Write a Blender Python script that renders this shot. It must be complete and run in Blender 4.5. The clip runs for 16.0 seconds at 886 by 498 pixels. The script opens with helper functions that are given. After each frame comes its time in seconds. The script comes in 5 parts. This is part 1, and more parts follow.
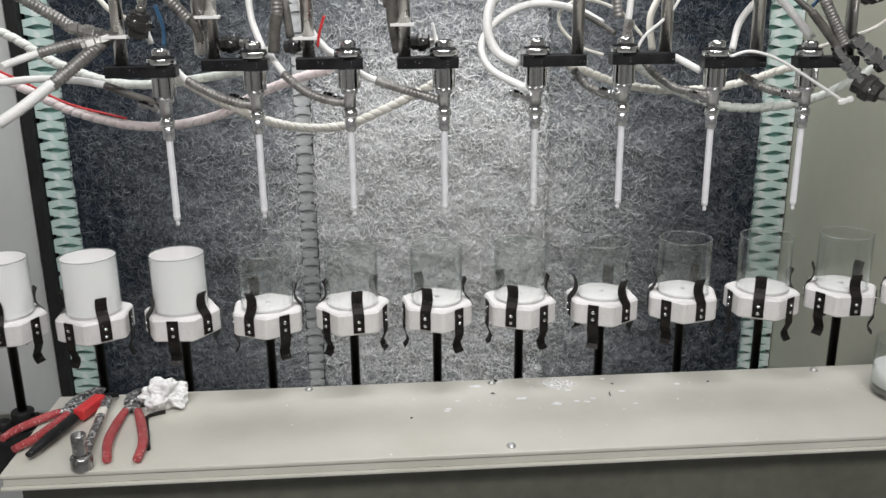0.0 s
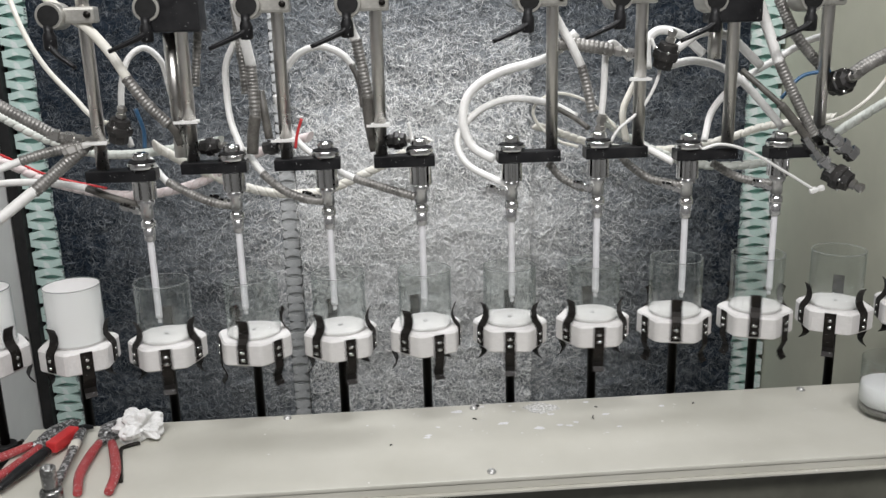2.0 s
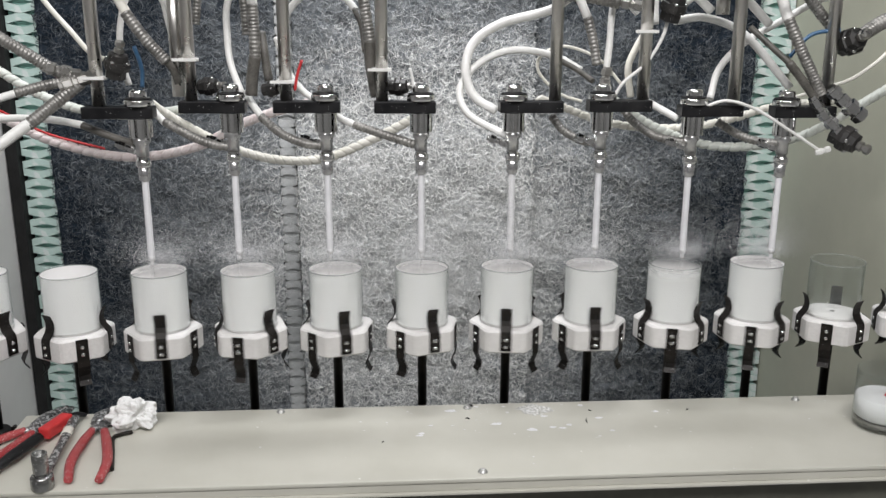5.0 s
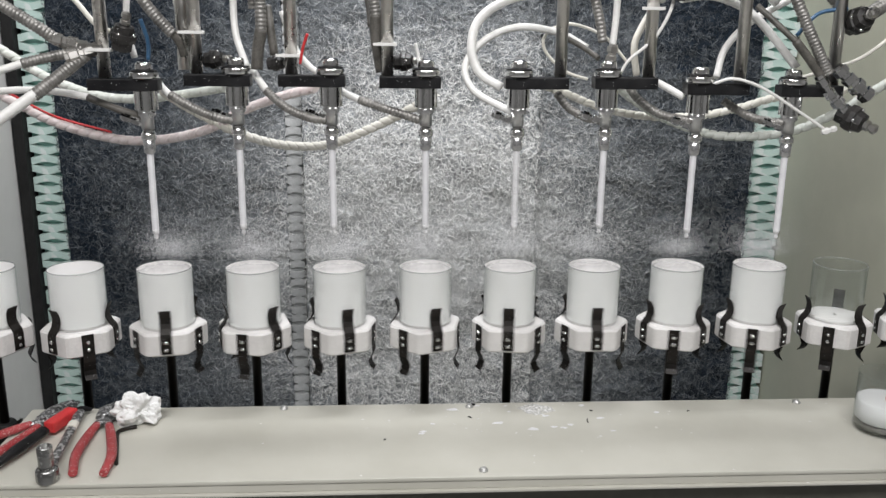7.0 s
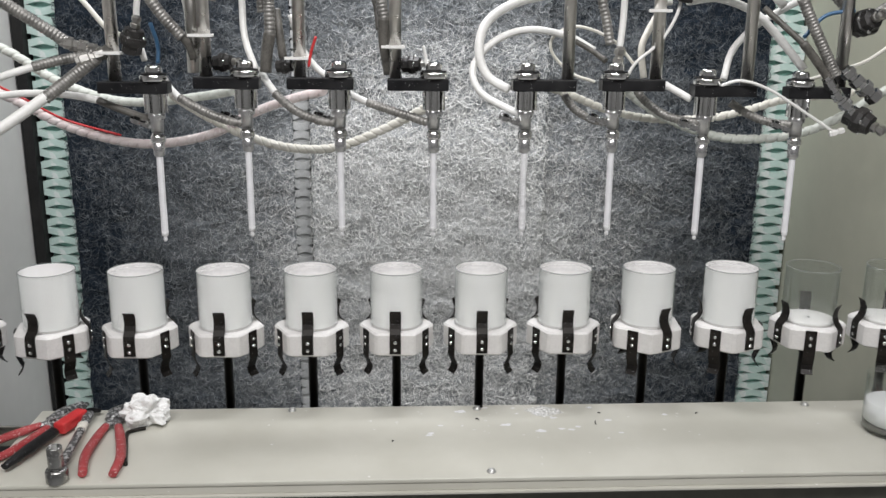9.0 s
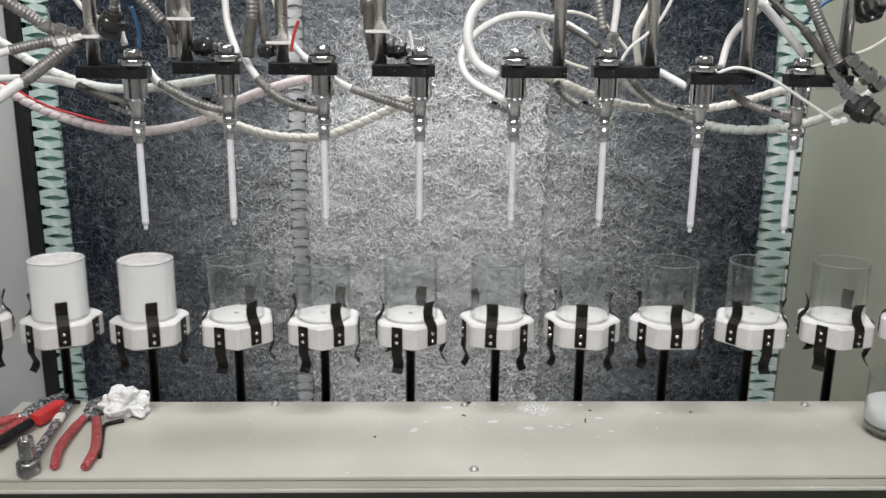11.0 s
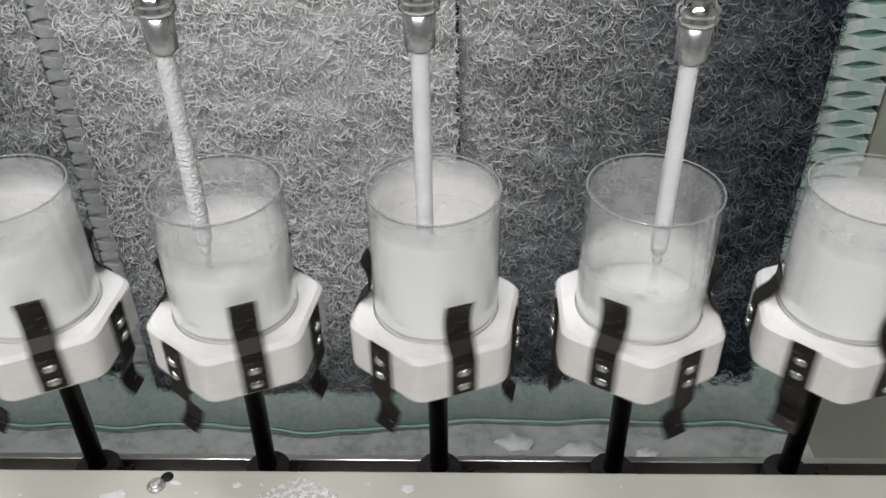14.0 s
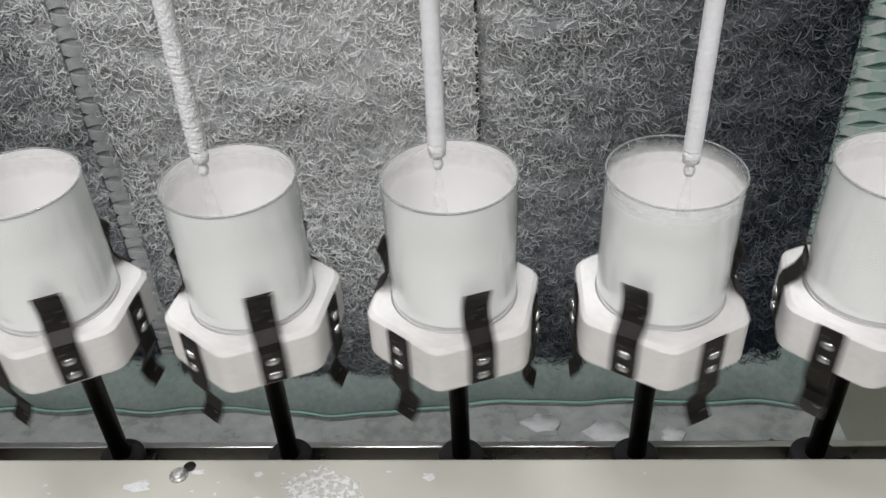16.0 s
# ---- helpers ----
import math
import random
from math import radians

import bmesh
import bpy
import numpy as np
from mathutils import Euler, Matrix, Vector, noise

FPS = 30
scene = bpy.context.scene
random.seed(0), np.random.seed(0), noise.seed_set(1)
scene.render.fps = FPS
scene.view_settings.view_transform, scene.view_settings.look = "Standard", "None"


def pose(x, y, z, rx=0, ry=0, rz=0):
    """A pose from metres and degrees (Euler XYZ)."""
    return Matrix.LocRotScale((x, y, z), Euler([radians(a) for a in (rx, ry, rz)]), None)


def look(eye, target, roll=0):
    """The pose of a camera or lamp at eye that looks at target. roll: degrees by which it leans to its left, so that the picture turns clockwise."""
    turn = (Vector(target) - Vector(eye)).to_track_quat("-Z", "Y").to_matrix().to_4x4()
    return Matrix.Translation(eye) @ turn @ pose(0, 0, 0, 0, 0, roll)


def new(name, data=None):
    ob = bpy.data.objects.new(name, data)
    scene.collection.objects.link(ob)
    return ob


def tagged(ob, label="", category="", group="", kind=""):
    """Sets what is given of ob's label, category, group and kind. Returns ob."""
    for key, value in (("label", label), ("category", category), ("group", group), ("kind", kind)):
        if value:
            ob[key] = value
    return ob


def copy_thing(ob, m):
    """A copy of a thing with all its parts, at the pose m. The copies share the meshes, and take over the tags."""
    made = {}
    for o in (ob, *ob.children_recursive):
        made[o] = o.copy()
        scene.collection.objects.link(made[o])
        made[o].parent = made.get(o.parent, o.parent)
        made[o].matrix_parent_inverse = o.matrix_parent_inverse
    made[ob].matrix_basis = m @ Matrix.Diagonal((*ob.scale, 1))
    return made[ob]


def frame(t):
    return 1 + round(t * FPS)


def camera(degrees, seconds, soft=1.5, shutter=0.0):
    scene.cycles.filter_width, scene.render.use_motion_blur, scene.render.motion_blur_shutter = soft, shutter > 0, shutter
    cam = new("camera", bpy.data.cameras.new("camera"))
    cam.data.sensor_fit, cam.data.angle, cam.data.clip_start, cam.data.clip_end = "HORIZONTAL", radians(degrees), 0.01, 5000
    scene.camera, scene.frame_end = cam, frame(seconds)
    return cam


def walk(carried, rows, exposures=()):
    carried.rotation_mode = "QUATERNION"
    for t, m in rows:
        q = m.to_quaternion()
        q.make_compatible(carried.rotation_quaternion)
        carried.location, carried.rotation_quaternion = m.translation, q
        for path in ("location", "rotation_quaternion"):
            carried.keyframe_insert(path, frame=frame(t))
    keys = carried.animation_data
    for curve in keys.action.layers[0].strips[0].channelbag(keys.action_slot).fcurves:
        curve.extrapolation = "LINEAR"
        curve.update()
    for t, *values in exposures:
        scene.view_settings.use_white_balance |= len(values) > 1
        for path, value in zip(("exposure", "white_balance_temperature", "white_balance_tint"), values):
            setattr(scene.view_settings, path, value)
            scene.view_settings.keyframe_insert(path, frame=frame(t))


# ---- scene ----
cam = camera(53.8, 16.0, shutter=0.14)
PATH = [
    (0, (-0.089, -1.246, 0.579), (0.042, 0.664, -0.002), -0.6),
    (0.5, (-0.086, -1.24, 0.572), (0.044, 0.671, -0.004), -1.0),
    (1, (-0.084, -1.234, 0.574), (0.05, 0.675, -0.006), -1.2),
    (1.5, (-0.073, -1.234, 0.581), (0.061, 0.682, 0.025), -1.2),
    (2, (-0.059, -1.236, 0.567), (0.078, 0.691, 0.049), -1.5),
    (2.5, (-0.057, -1.242, 0.568), (0.08, 0.684, 0.048), -1.6),
    (3, (-0.061, -1.242, 0.567), (0.08, 0.685, 0.05), -1.6),
    (3.5, (-0.063, -1.238, 0.577), (0.077, 0.687, 0.052), -1.2),
    (4, (-0.06, -1.234, 0.569), (0.078, 0.692, 0.048), -0.6),
    (6.5, (-0.052, -1.244, 0.562), (0.073, 0.685, 0.048), 0.7),
    (7, (-0.051, -1.245, 0.565), (0.068, 0.684, 0.049), 0.7),
    (7.5, (-0.049, -1.248, 0.56), (0.06, 0.683, 0.051), 0.6),
    (8, (-0.053, -1.25, 0.56), (0.056, 0.683, 0.055), 0.6),
    (10.5, (-0.05, -1.246, 0.551), (0.027, 0.689, 0.051), 0.6),
    (11, (-0.006, -1.221, 0.54), (0.055, 0.714, 0.037), 0.7),
    (11.5, (0.062, -1.155, 0.523), (0.101, 0.765, -0.034), 0.6),
    (12, (0.095, -0.961, 0.541), (0.137, 0.949, -0.05), -0.4),
    (12.5, (0.122, -0.814, 0.562), (0.248, 1.001, -0.268), -0.9),
    (13, (0.206, -0.638, 0.517), (0.316, 1.091, -0.469), 1.0),
    (13.5, (0.264, -0.489, 0.5), (0.288, 1.208, -0.556), 1.2),
    (14, (0.27, -0.426, 0.472), (0.228, 1.192, -0.703), -0.8),
    (14.5, (0.275, -0.414, 0.468), (0.224, 1.179, -0.74), -1.5),
    (15, (0.275, -0.419, 0.473), (0.209, 1.165, -0.747), -2.1),
    (15.5, (0.274, -0.419, 0.47), (0.192, 1.161, -0.753), -2.5),
    (16, (0.275, -0.417, 0.472), (0.174, 1.169, -0.741), -3.0),
]
walk(cam, [(t, look(eye, target, roll)) for t, eye, target, roll in PATH])

# ---------------------------------------------------------------- world and light
world = bpy.data.worlds.new("room_air")
scene.world = world
world.use_nodes = True
world.node_tree.nodes["Background"].inputs["Color"].default_value = (0.75, 0.85, 1.0, 1)
world.node_tree.nodes["Background"].inputs["Strength"].default_value = 0.05


def area_lamp(name, x, y, z, sx, sy, watts, aim, color=(1.0, 0.97, 0.92)):
    data = bpy.data.lights.new(name, "AREA")
    data.shape, data.size, data.size_y, data.energy, data.color = "RECTANGLE", sx, sy, watts, color
    ob = new(name, data)
    ob.matrix_world = look((x, y, z), aim)
    return ob


# unseen lamp added under the booth roof to brighten the mats and side walls
area_lamp("booth_fill_light", 0.04, 0.20, 1.30, 0.80, 0.10, 11.0, (0.02, 0.48, -0.05), (0.97, 0.975, 1.0))
area_lamp("room_tube_light", -0.1, -1.55, 1.95, 2.2, 0.35, 45, (0.0, 0.0, 0.1), (1.0, 0.985, 0.99))
# unseen lamp added behind the camera as frontal fill and for metal reflections
area_lamp("aisle_fill_light", 0.1, -2.2, 2.25, 2.2, 0.3, 24, (0.1, -2.2, 0.0), (1.0, 0.985, 0.98))

# ---------------------------------------------------------------- materials
P = 0.127            # spacing of the spindles


class Mat:
    """A node material with short helpers."""

    def __init__(self, name):
        self.m = bpy.data.materials.new(name)
        self.m.use_nodes = True
        self.t = self.m.node_tree
        self.b = self.t.nodes["Principled BSDF"]

    def node(self, kind, **values):
        n = self.t.nodes.new(kind)
        for k, v in values.items():
            n.inputs[k.replace("_", " ")].default_value = v
        return n

    def link(self, a, b):
        self.t.links.new(a, b)

    def coords(self, scale=(1, 1, 1), which="Object"):
        c = self.t.nodes.new("ShaderNodeTexCoord")
        mp = self.t.nodes.new("ShaderNodeMapping")
        mp.inputs["Scale"].default_value = scale
        self.link(c.outputs[which], mp.inputs["Vector"])
        return mp.outputs["Vector"]

    def noise(self, scale, detail=4, rough=0.6, vec=None):
        n = self.node("ShaderNodeTexNoise", Scale=scale, Detail=detail, Roughness=rough)
        self.link(vec or self.coords(), n.inputs["Vector"])
        return n.outputs["Fac"]

    def ramp(self, fac, stops):
        r = self.t.nodes.new("ShaderNodeValToRGB")
        el = r.color_ramp.elements
        while len(el) < len(stops):
            el.new(0.5)
        for e, (p, c) in zip(el, stops):
            e.position, e.color = p, (*c, 1) if len(c) == 3 else c
        self.link(fac, r.inputs["Fac"])
        return r.outputs["Color"]

    def mix(self, fac, a, b, blend="MIX"):
        n = self.t.nodes.new("ShaderNodeMix")
        n.data_type, n.blend_type = "RGBA", blend
        for sock, v in ((n.inputs["Factor"], fac), (n.inputs[6], a), (n.inputs[7], b)):
            if hasattr(v, "is_linked"):
                self.link(v, sock)
            elif isinstance(v, tuple):
                sock.default_value = (*v, 1)
            else:
                sock.default_value = v
        return n.outputs[2]

    def math(self, op, a, b=0.0):
        n = self.t.nodes.new("ShaderNodeMath")
        n.operation = op
        for i, v in enumerate((a, b)):
            if hasattr(v, "is_linked"):
                self.link(v, n.inputs[i])
            else:
                n.inputs[i].default_value = v
        return n.outputs[0]

    def bump(self, height, strength=0.3, distance=0.001):
        n = self.node("ShaderNodeBump", Strength=strength, Distance=distance)
        self.link(height, n.inputs["Height"])
        self.link(n.outputs["Normal"], self.b.inputs["Normal"])

    def set(self, color=None, rough=None, metal=None):
        for key, v in (("Base Color", color), ("Roughness", rough), ("Metallic", metal)):
            if v is None:
                continue
            if hasattr(v, "is_linked"):
                self.link(v, self.b.inputs[key])
            else:
                self.b.inputs[key].default_value = (*v, 1) if isinstance(v, tuple) else v
        return self


def two_tone(name, dark, light, scale, rough=(0.4, 0.6), metal=0.0, bump=0.2, fine=8.0, dist=0.0006, contrast=(0.35, 0.7)):
    """Paint, plastic or metal with stains at a large and grain at a small scale."""
    m = Mat(name)
    big = m.noise(scale, 5)
    small = m.noise(scale * fine, 3)
    both = m.math("ADD", m.math("MULTIPLY", big, 0.65), m.math("MULTIPLY", small, 0.35))
    m.set(m.ramp(both, [(contrast[0], dark), (contrast[1], light)]), None, metal)
    m.link(m.ramp(both, [(0.3, (rough[0],) * 3), (0.7, (rough[1],) * 3)]), m.b.inputs["Roughness"])
    m.bump(small, bump, dist)
    return m.m


def splattered(name, base, base2, scale, spots, spot_color=(0.78, 0.77, 0.74), rough=(0.35, 0.55), metal=0.0, amount=0.66):
    """A surface with dried droplets of white lacquer."""
    m = Mat(name)
    big = m.noise(scale, 5)
    ground = m.ramp(big, [(0.35, base), (0.7, base2)])
    drops = m.noise(spots, 2, 0.5)
    mask = m.ramp(drops, [(amount, (0, 0, 0)), (amount + 0.03, (1, 1, 1))])
    m.set(m.mix(mask, ground, spot_color), None, metal)
    m.link(m.ramp(big, [(0.3, (rough[0],) * 3), (0.7, (rough[1],) * 3)]), m.b.inputs["Roughness"])
    m.bump(mask, 0.3, 0.0006)
    return m.m


TABLE = splattered("table_enamel", (0.50, 0.49, 0.43), (0.58, 0.57, 0.51), 5, 60, amount=0.74, rough=(0.28, 0.45))
# table enamel darkened: the shade under the tabletop is put into the colour
SHADED_ENAMEL = two_tone("shade_darkened_enamel", (0.085, 0.085, 0.068), (0.13, 0.13, 0.105), 6)
WALL_OLIVE = two_tone("side_panel_enamel", (0.38, 0.38, 0.305), (0.43, 0.43, 0.35), 3, (0.35, 0.5))
WALL_GREY = two_tone("outer_panel_enamel", (0.64, 0.64, 0.625), (0.70, 0.70, 0.685), 3, (0.4, 0.55))
ROOM = two_tone("room_plaster", (0.36, 0.36, 0.355), (0.44, 0.44, 0.435), 2, (0.7, 0.9))
FLOOR = two_tone("wet_booth_floor", (0.24, 0.26, 0.25), (0.52, 0.54, 0.52), 9, (0.12, 0.5), 0, 0.5, 5, 0.004)
RUBBER = two_tone("black_rubber", (0.006, 0.006, 0.006), (0.018, 0.018, 0.018), 20, (0.5, 0.7))
PLASTIC = two_tone("white_nylon", (0.61, 0.595, 0.58), (0.74, 0.725, 0.71), 30, (0.45, 0.6), 0, 0.3)
SPRING = splattered("blackened_spring_steel", (0.007, 0.006, 0.0055), (0.022, 0.018, 0.015), 40, 500, (0.3, 0.3, 0.3), (0.35, 0.55), 0.3, 0.70)
SHAFT = two_tone("oily_black_shaft", (0.010, 0.009, 0.008), (0.032, 0.028, 0.024), 40, (0.3, 0.5), 0.5)
STEEL = two_tone("stainless_steel", (0.50, 0.485, 0.46), (0.57, 0.555, 0.53), 12, (0.24, 0.36), 1.0)
CHROME = two_tone("polished_steel", (0.74, 0.74, 0.735), (0.86, 0.86, 0.855), 40, (0.07, 0.18), 1.0)
DULL = splattered("grey_nozzle_steel", (0.46, 0.46, 0.465), (0.60, 0.60, 0.60), 30, 260, (0.7, 0.7, 0.69), (0.24, 0.38), 0.8, 0.72)
BLACK = splattered("black_anodised_bar", (0.006, 0.006, 0.007), (0.018, 0.018, 0.019), 30, 420, (0.6, 0.6, 0.6), (0.3, 0.5), 0.0, 0.73)
LACQUER = two_tone("dried_white_lacquer", (0.74, 0.74, 0.75), (0.84, 0.84, 0.85), 90, (0.6, 0.8), 0, 0.8, 6, 0.002)
def powder_material():
    """A thin patch of white powder that lets the enamel show through."""
    m = Mat("white_powder")
    m.set((0.78, 0.78, 0.77), 0.9)
    n = m.noise(220, 4, 0.7)
    m.link(m.ramp(n, [(0.36, (0, 0, 0)), (0.58, (0.95, 0.95, 0.95))]), m.b.inputs["Alpha"])
    return m.m


POWDER = powder_material()
LANCE_SKIN = two_tone("smooth_lacquered_tube", (0.70, 0.70, 0.72), (0.82, 0.82, 0.84), 40, (0.3, 0.5), 0, 0.25, 12, 0.0006)
SCREW_HEAD = splattered("lacquer_spotted_screw", (0.34, 0.34, 0.33), (0.52, 0.52, 0.50), 120, 420, (0.76, 0.76, 0.74), (0.3, 0.45), 0.45, 0.55)
GLASS_EDGE = two_tone("ground_glass_edge", (0.30, 0.32, 0.31), (0.42, 0.44, 0.43), 60, (0.08, 0.2))
GLASS_EDGE.node_tree.nodes["Principled BSDF"].inputs["Alpha"].default_value = 0.42
HOSE = two_tone("milky_hose", (0.72, 0.715, 0.69), (0.86, 0.855, 0.83), 30, (0.3, 0.5))
HOSE_CREAM = two_tone("cream_hose", (0.70, 0.68, 0.60), (0.82, 0.80, 0.74), 30, (0.35, 0.5))
HOSE_RED = two_tone("red_striped_wrap", (0.72, 0.60, 0.59), (0.84, 0.79, 0.78), 60, (0.4, 0.5))
HOSE_PALE = two_tone("pale_spiral_wrap", (0.55, 0.58, 0.53), (0.74, 0.76, 0.71), 40, (0.35, 0.5))
GREY_SLEEVE = two_tone("grey_heat_shrink", (0.05, 0.048, 0.042), (0.15, 0.14, 0.125), 50, (0.35, 0.6))
RED = splattered("red_grip_plastic", (0.30, 0.030, 0.036), (0.42, 0.065, 0.068), 40, 480, (0.66, 0.50, 0.48), (0.4, 0.6), 0, 0.62)
TOOL = splattered("tool_steel_with_lacquer", (0.09, 0.09, 0.09), (0.22, 0.22, 0.22), 40, 220, (0.62, 0.62, 0.62), (0.3, 0.5), 0.6, 0.54)
TISSUE = two_tone("crumpled_tissue", (0.72, 0.72, 0.71), (0.84, 0.84, 0.83), 60, (0.8, 0.95))
GRIMY = splattered("grimy_black_valve", (0.012, 0.012, 0.012), (0.045, 0.042, 0.04), 60, 600, (0.62, 0.61, 0.59), (0.3, 0.5), 0.2, 0.71)
CASTING = two_tone("cast_aluminium", (0.36, 0.35, 0.32), (0.52, 0.51, 0.47), 40, (0.35, 0.5), 0.6)
for _m in (BLACK, RUBBER, SHAFT, SPRING):
    _m.node_tree.nodes["Principled BSDF"].inputs["Specular IOR Level"].default_value = 0.28
BLUE = two_tone("blue_tube", (0.03, 0.09, 0.18), (0.05, 0.14, 0.26), 40, (0.3, 0.4))
BRAID = splattered("steel_spring_guard", (0.17, 0.165, 0.155), (0.34, 0.33, 0.31), 60, 500, (0.55, 0.54, 0.52), (0.3, 0.5), 0.5, 0.66)


def glass_material():
    """Thin clear glass: it lets light straight through, with gloss that grows towards its edges."""
    m = Mat("clear_glass")
    lw = m.node("ShaderNodeLayerWeight", Blend=0.5)
    edge = m.math("ADD", m.math("MULTIPLY", m.math("POWER", lw.outputs["Facing"], 3.5), 0.45), 0.045)
    clear = m.node("ShaderNodeBsdfTransparent", Color=(0.955, 0.965, 0.96, 1))
    shine = m.node("ShaderNodeBsdfGlossy", Color=(0.95, 0.97, 0.96, 1), Roughness=0.05)
    mixer = m.t.nodes.new("ShaderNodeMixShader")
    m.link(edge, mixer.inputs[0])
    m.link(clear.outputs[0], mixer.inputs[1])
    m.link(shine.outputs[0], mixer.inputs[2])
    m.link(mixer.outputs[0], m.t.nodes["Material Output"].inputs[0])
    return m.m


GLASS = glass_material()


def coat_material(name, soft):
    """White lacquer on glass; the soft one thins out towards its upper edge."""
    m = Mat(name)
    n = m.noise(60, 4)
    m.set(m.ramp(n, [(0.3, (0.90, 0.89, 0.885)), (0.7, (0.93, 0.92, 0.915))]), 0.45)
    tr = m.node("ShaderNodeBsdfTranslucent", Color=(0.93, 0.915, 0.91, 1))
    mixer = m.node("ShaderNodeMixShader", Fac=0.16)
    m.link(m.b.outputs[0], mixer.inputs[1])
    m.link(tr.outputs[0], mixer.inputs[2])
    out = m.t.nodes["Material Output"]
    if not soft:
        m.link(mixer.outputs[0], out.inputs[0])
        return m.m
    sep = m.t.nodes.new("ShaderNodeSeparateXYZ")
    m.link(m.coords(), sep.inputs[0])
    g = m.math("ADD", m.math("DIVIDE", sep.outputs["Z"], COAT_H), m.math("MULTIPLY", m.math("SUBTRACT", n, 0.5), 0.35))
    fac = m.ramp(g, [(0.40, (0, 0, 0)), (1.0, (1, 1, 1))])
    clear = m.node("ShaderNodeBsdfTransparent")
    mix2 = m.node("ShaderNodeMixShader")
    m.link(fac, mix2.inputs[0])
    m.link(mixer.outputs[0], mix2.inputs[1])
    m.link(clear.outputs[0], mix2.inputs[2])
    m.link(mix2.outputs[0], out.inputs[0])
    return m.m


COAT_H = 0.030
COAT = coat_material("sprayed_lacquer", False)
COAT_SOFT = coat_material("thin_sprayed_lacquer", True)


def film_material():
    """The first thin mist of lacquer on the glass, through which the mats still show."""
    m = Mat("lacquer_film")
    white = m.node("ShaderNodeBsdfDiffuse", Color=(0.90, 0.895, 0.89, 1))
    clear = m.node("ShaderNodeBsdfTransparent")
    mixer = m.t.nodes.new("ShaderNodeMixShader")
    m.link(m.ramp(m.noise(45, 2), [(0.3, (0.15,) * 3), (0.7, (0.30,) * 3)]), mixer.inputs[0])
    m.link(clear.outputs[0], mixer.inputs[1])
    m.link(white.outputs[0], mixer.inputs[2])
    m.link(mixer.outputs[0], m.t.nodes["Material Output"].inputs[0])
    return m.m


FILM = film_material()


def filter_material(name, dust_shade=1.0):
    """Blue-grey fibre that catches white overspray, most before the middle of the row. A low second argument puts the
    shade between fibres into the colour.
    """
    m = Mat(name)
    geo = m.t.nodes.new("ShaderNodeNewGeometry")
    sep = m.t.nodes.new("ShaderNodeSeparateXYZ")
    m.link(geo.outputs["Position"], sep.inputs[0])
    dx = m.math("POWER", m.math("DIVIDE", m.math("SUBTRACT", sep.outputs["X"], 0.04), 0.52), 2.0)
    # overspray thins up and down; shade low on the mats is painted in too
    dz = m.math("POWER", m.math("DIVIDE", m.math("SUBTRACT", sep.outputs["Z"], 0.05), 0.52), 2.0)
    fall = m.math("POWER", 2.718, m.math("MULTIPLY", m.math("ADD", dx, dz), -1.0))
    cloud = m.noise(9, 6, 0.72, geo.outputs["Position"])
    grain = m.math("MULTIPLY", m.math("SUBTRACT", geo.outputs["Random Per Island"], 0.5), 0.28)
    clump = m.math("MULTIPLY", m.math("SUBTRACT", m.noise(62, 3, 0.6, geo.outputs["Position"]), 0.5), 0.40)
    grain = m.math("ADD", grain, clump)
    f = m.math("ADD", m.math("ADD", m.math("MULTIPLY", fall, 1.34 * dust_shade), m.math("MULTIPLY", m.math("SUBTRACT", cloud, 0.5), 0.5)), grain)
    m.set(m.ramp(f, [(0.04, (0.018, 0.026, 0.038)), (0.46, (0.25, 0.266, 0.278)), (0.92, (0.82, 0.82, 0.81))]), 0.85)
    m.b.inputs["Specular IOR Level"].default_value = 0.15
    return m.m


# felt copies are darker: shade between the fibres is put into their colour
FIBRE = filter_material("overspray_fibre", 0.90)
FIBRE_WHITE = filter_material("heavily_dusted_fibre", 1.12)
FIBRE_WHITE_SHADED = filter_material("heavily_dusted_shaded_fibre", 0.46)
FIBRE_SHADED = filter_material("shaded_fibre", 0.66)
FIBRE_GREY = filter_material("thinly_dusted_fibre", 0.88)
FIBRE_GREY_SHADED = filter_material("thinly_dusted_shaded_fibre", 0.66)
TEAL = splattered("teal_pleated_card", (0.40, 0.54, 0.50), (0.52, 0.63, 0.59), 20, 45, (0.58, 0.64, 0.62), (0.6, 0.8), 0, 0.56)
CARD_GREY = two_tone("dusted_pleated_card", (0.36, 0.37, 0.37), (0.58, 0.59, 0.59), 40, (0.6, 0.8))
RED_PLAIN = two_tone("bright_red_plastic", (0.50, 0.025, 0.03), (0.62, 0.05, 0.05), 30, (0.3, 0.45))
TOOL_CHROME = splattered("worn_chrome_tool", (0.22, 0.22, 0.215), (0.42, 0.42, 0.41), 40, 240, (0.6, 0.6, 0.6), (0.15, 0.32), 0.9, 0.62)
CARD_DULL = two_tone("dusty_green_card", (0.20, 0.27, 0.25), (0.36, 0.40, 0.38), 14, (0.6, 0.8))
TEAL_DARK = two_tone("teal_card_inside", (0.23, 0.42, 0.37), (0.31, 0.51, 0.46), 20, (0.6, 0.8))


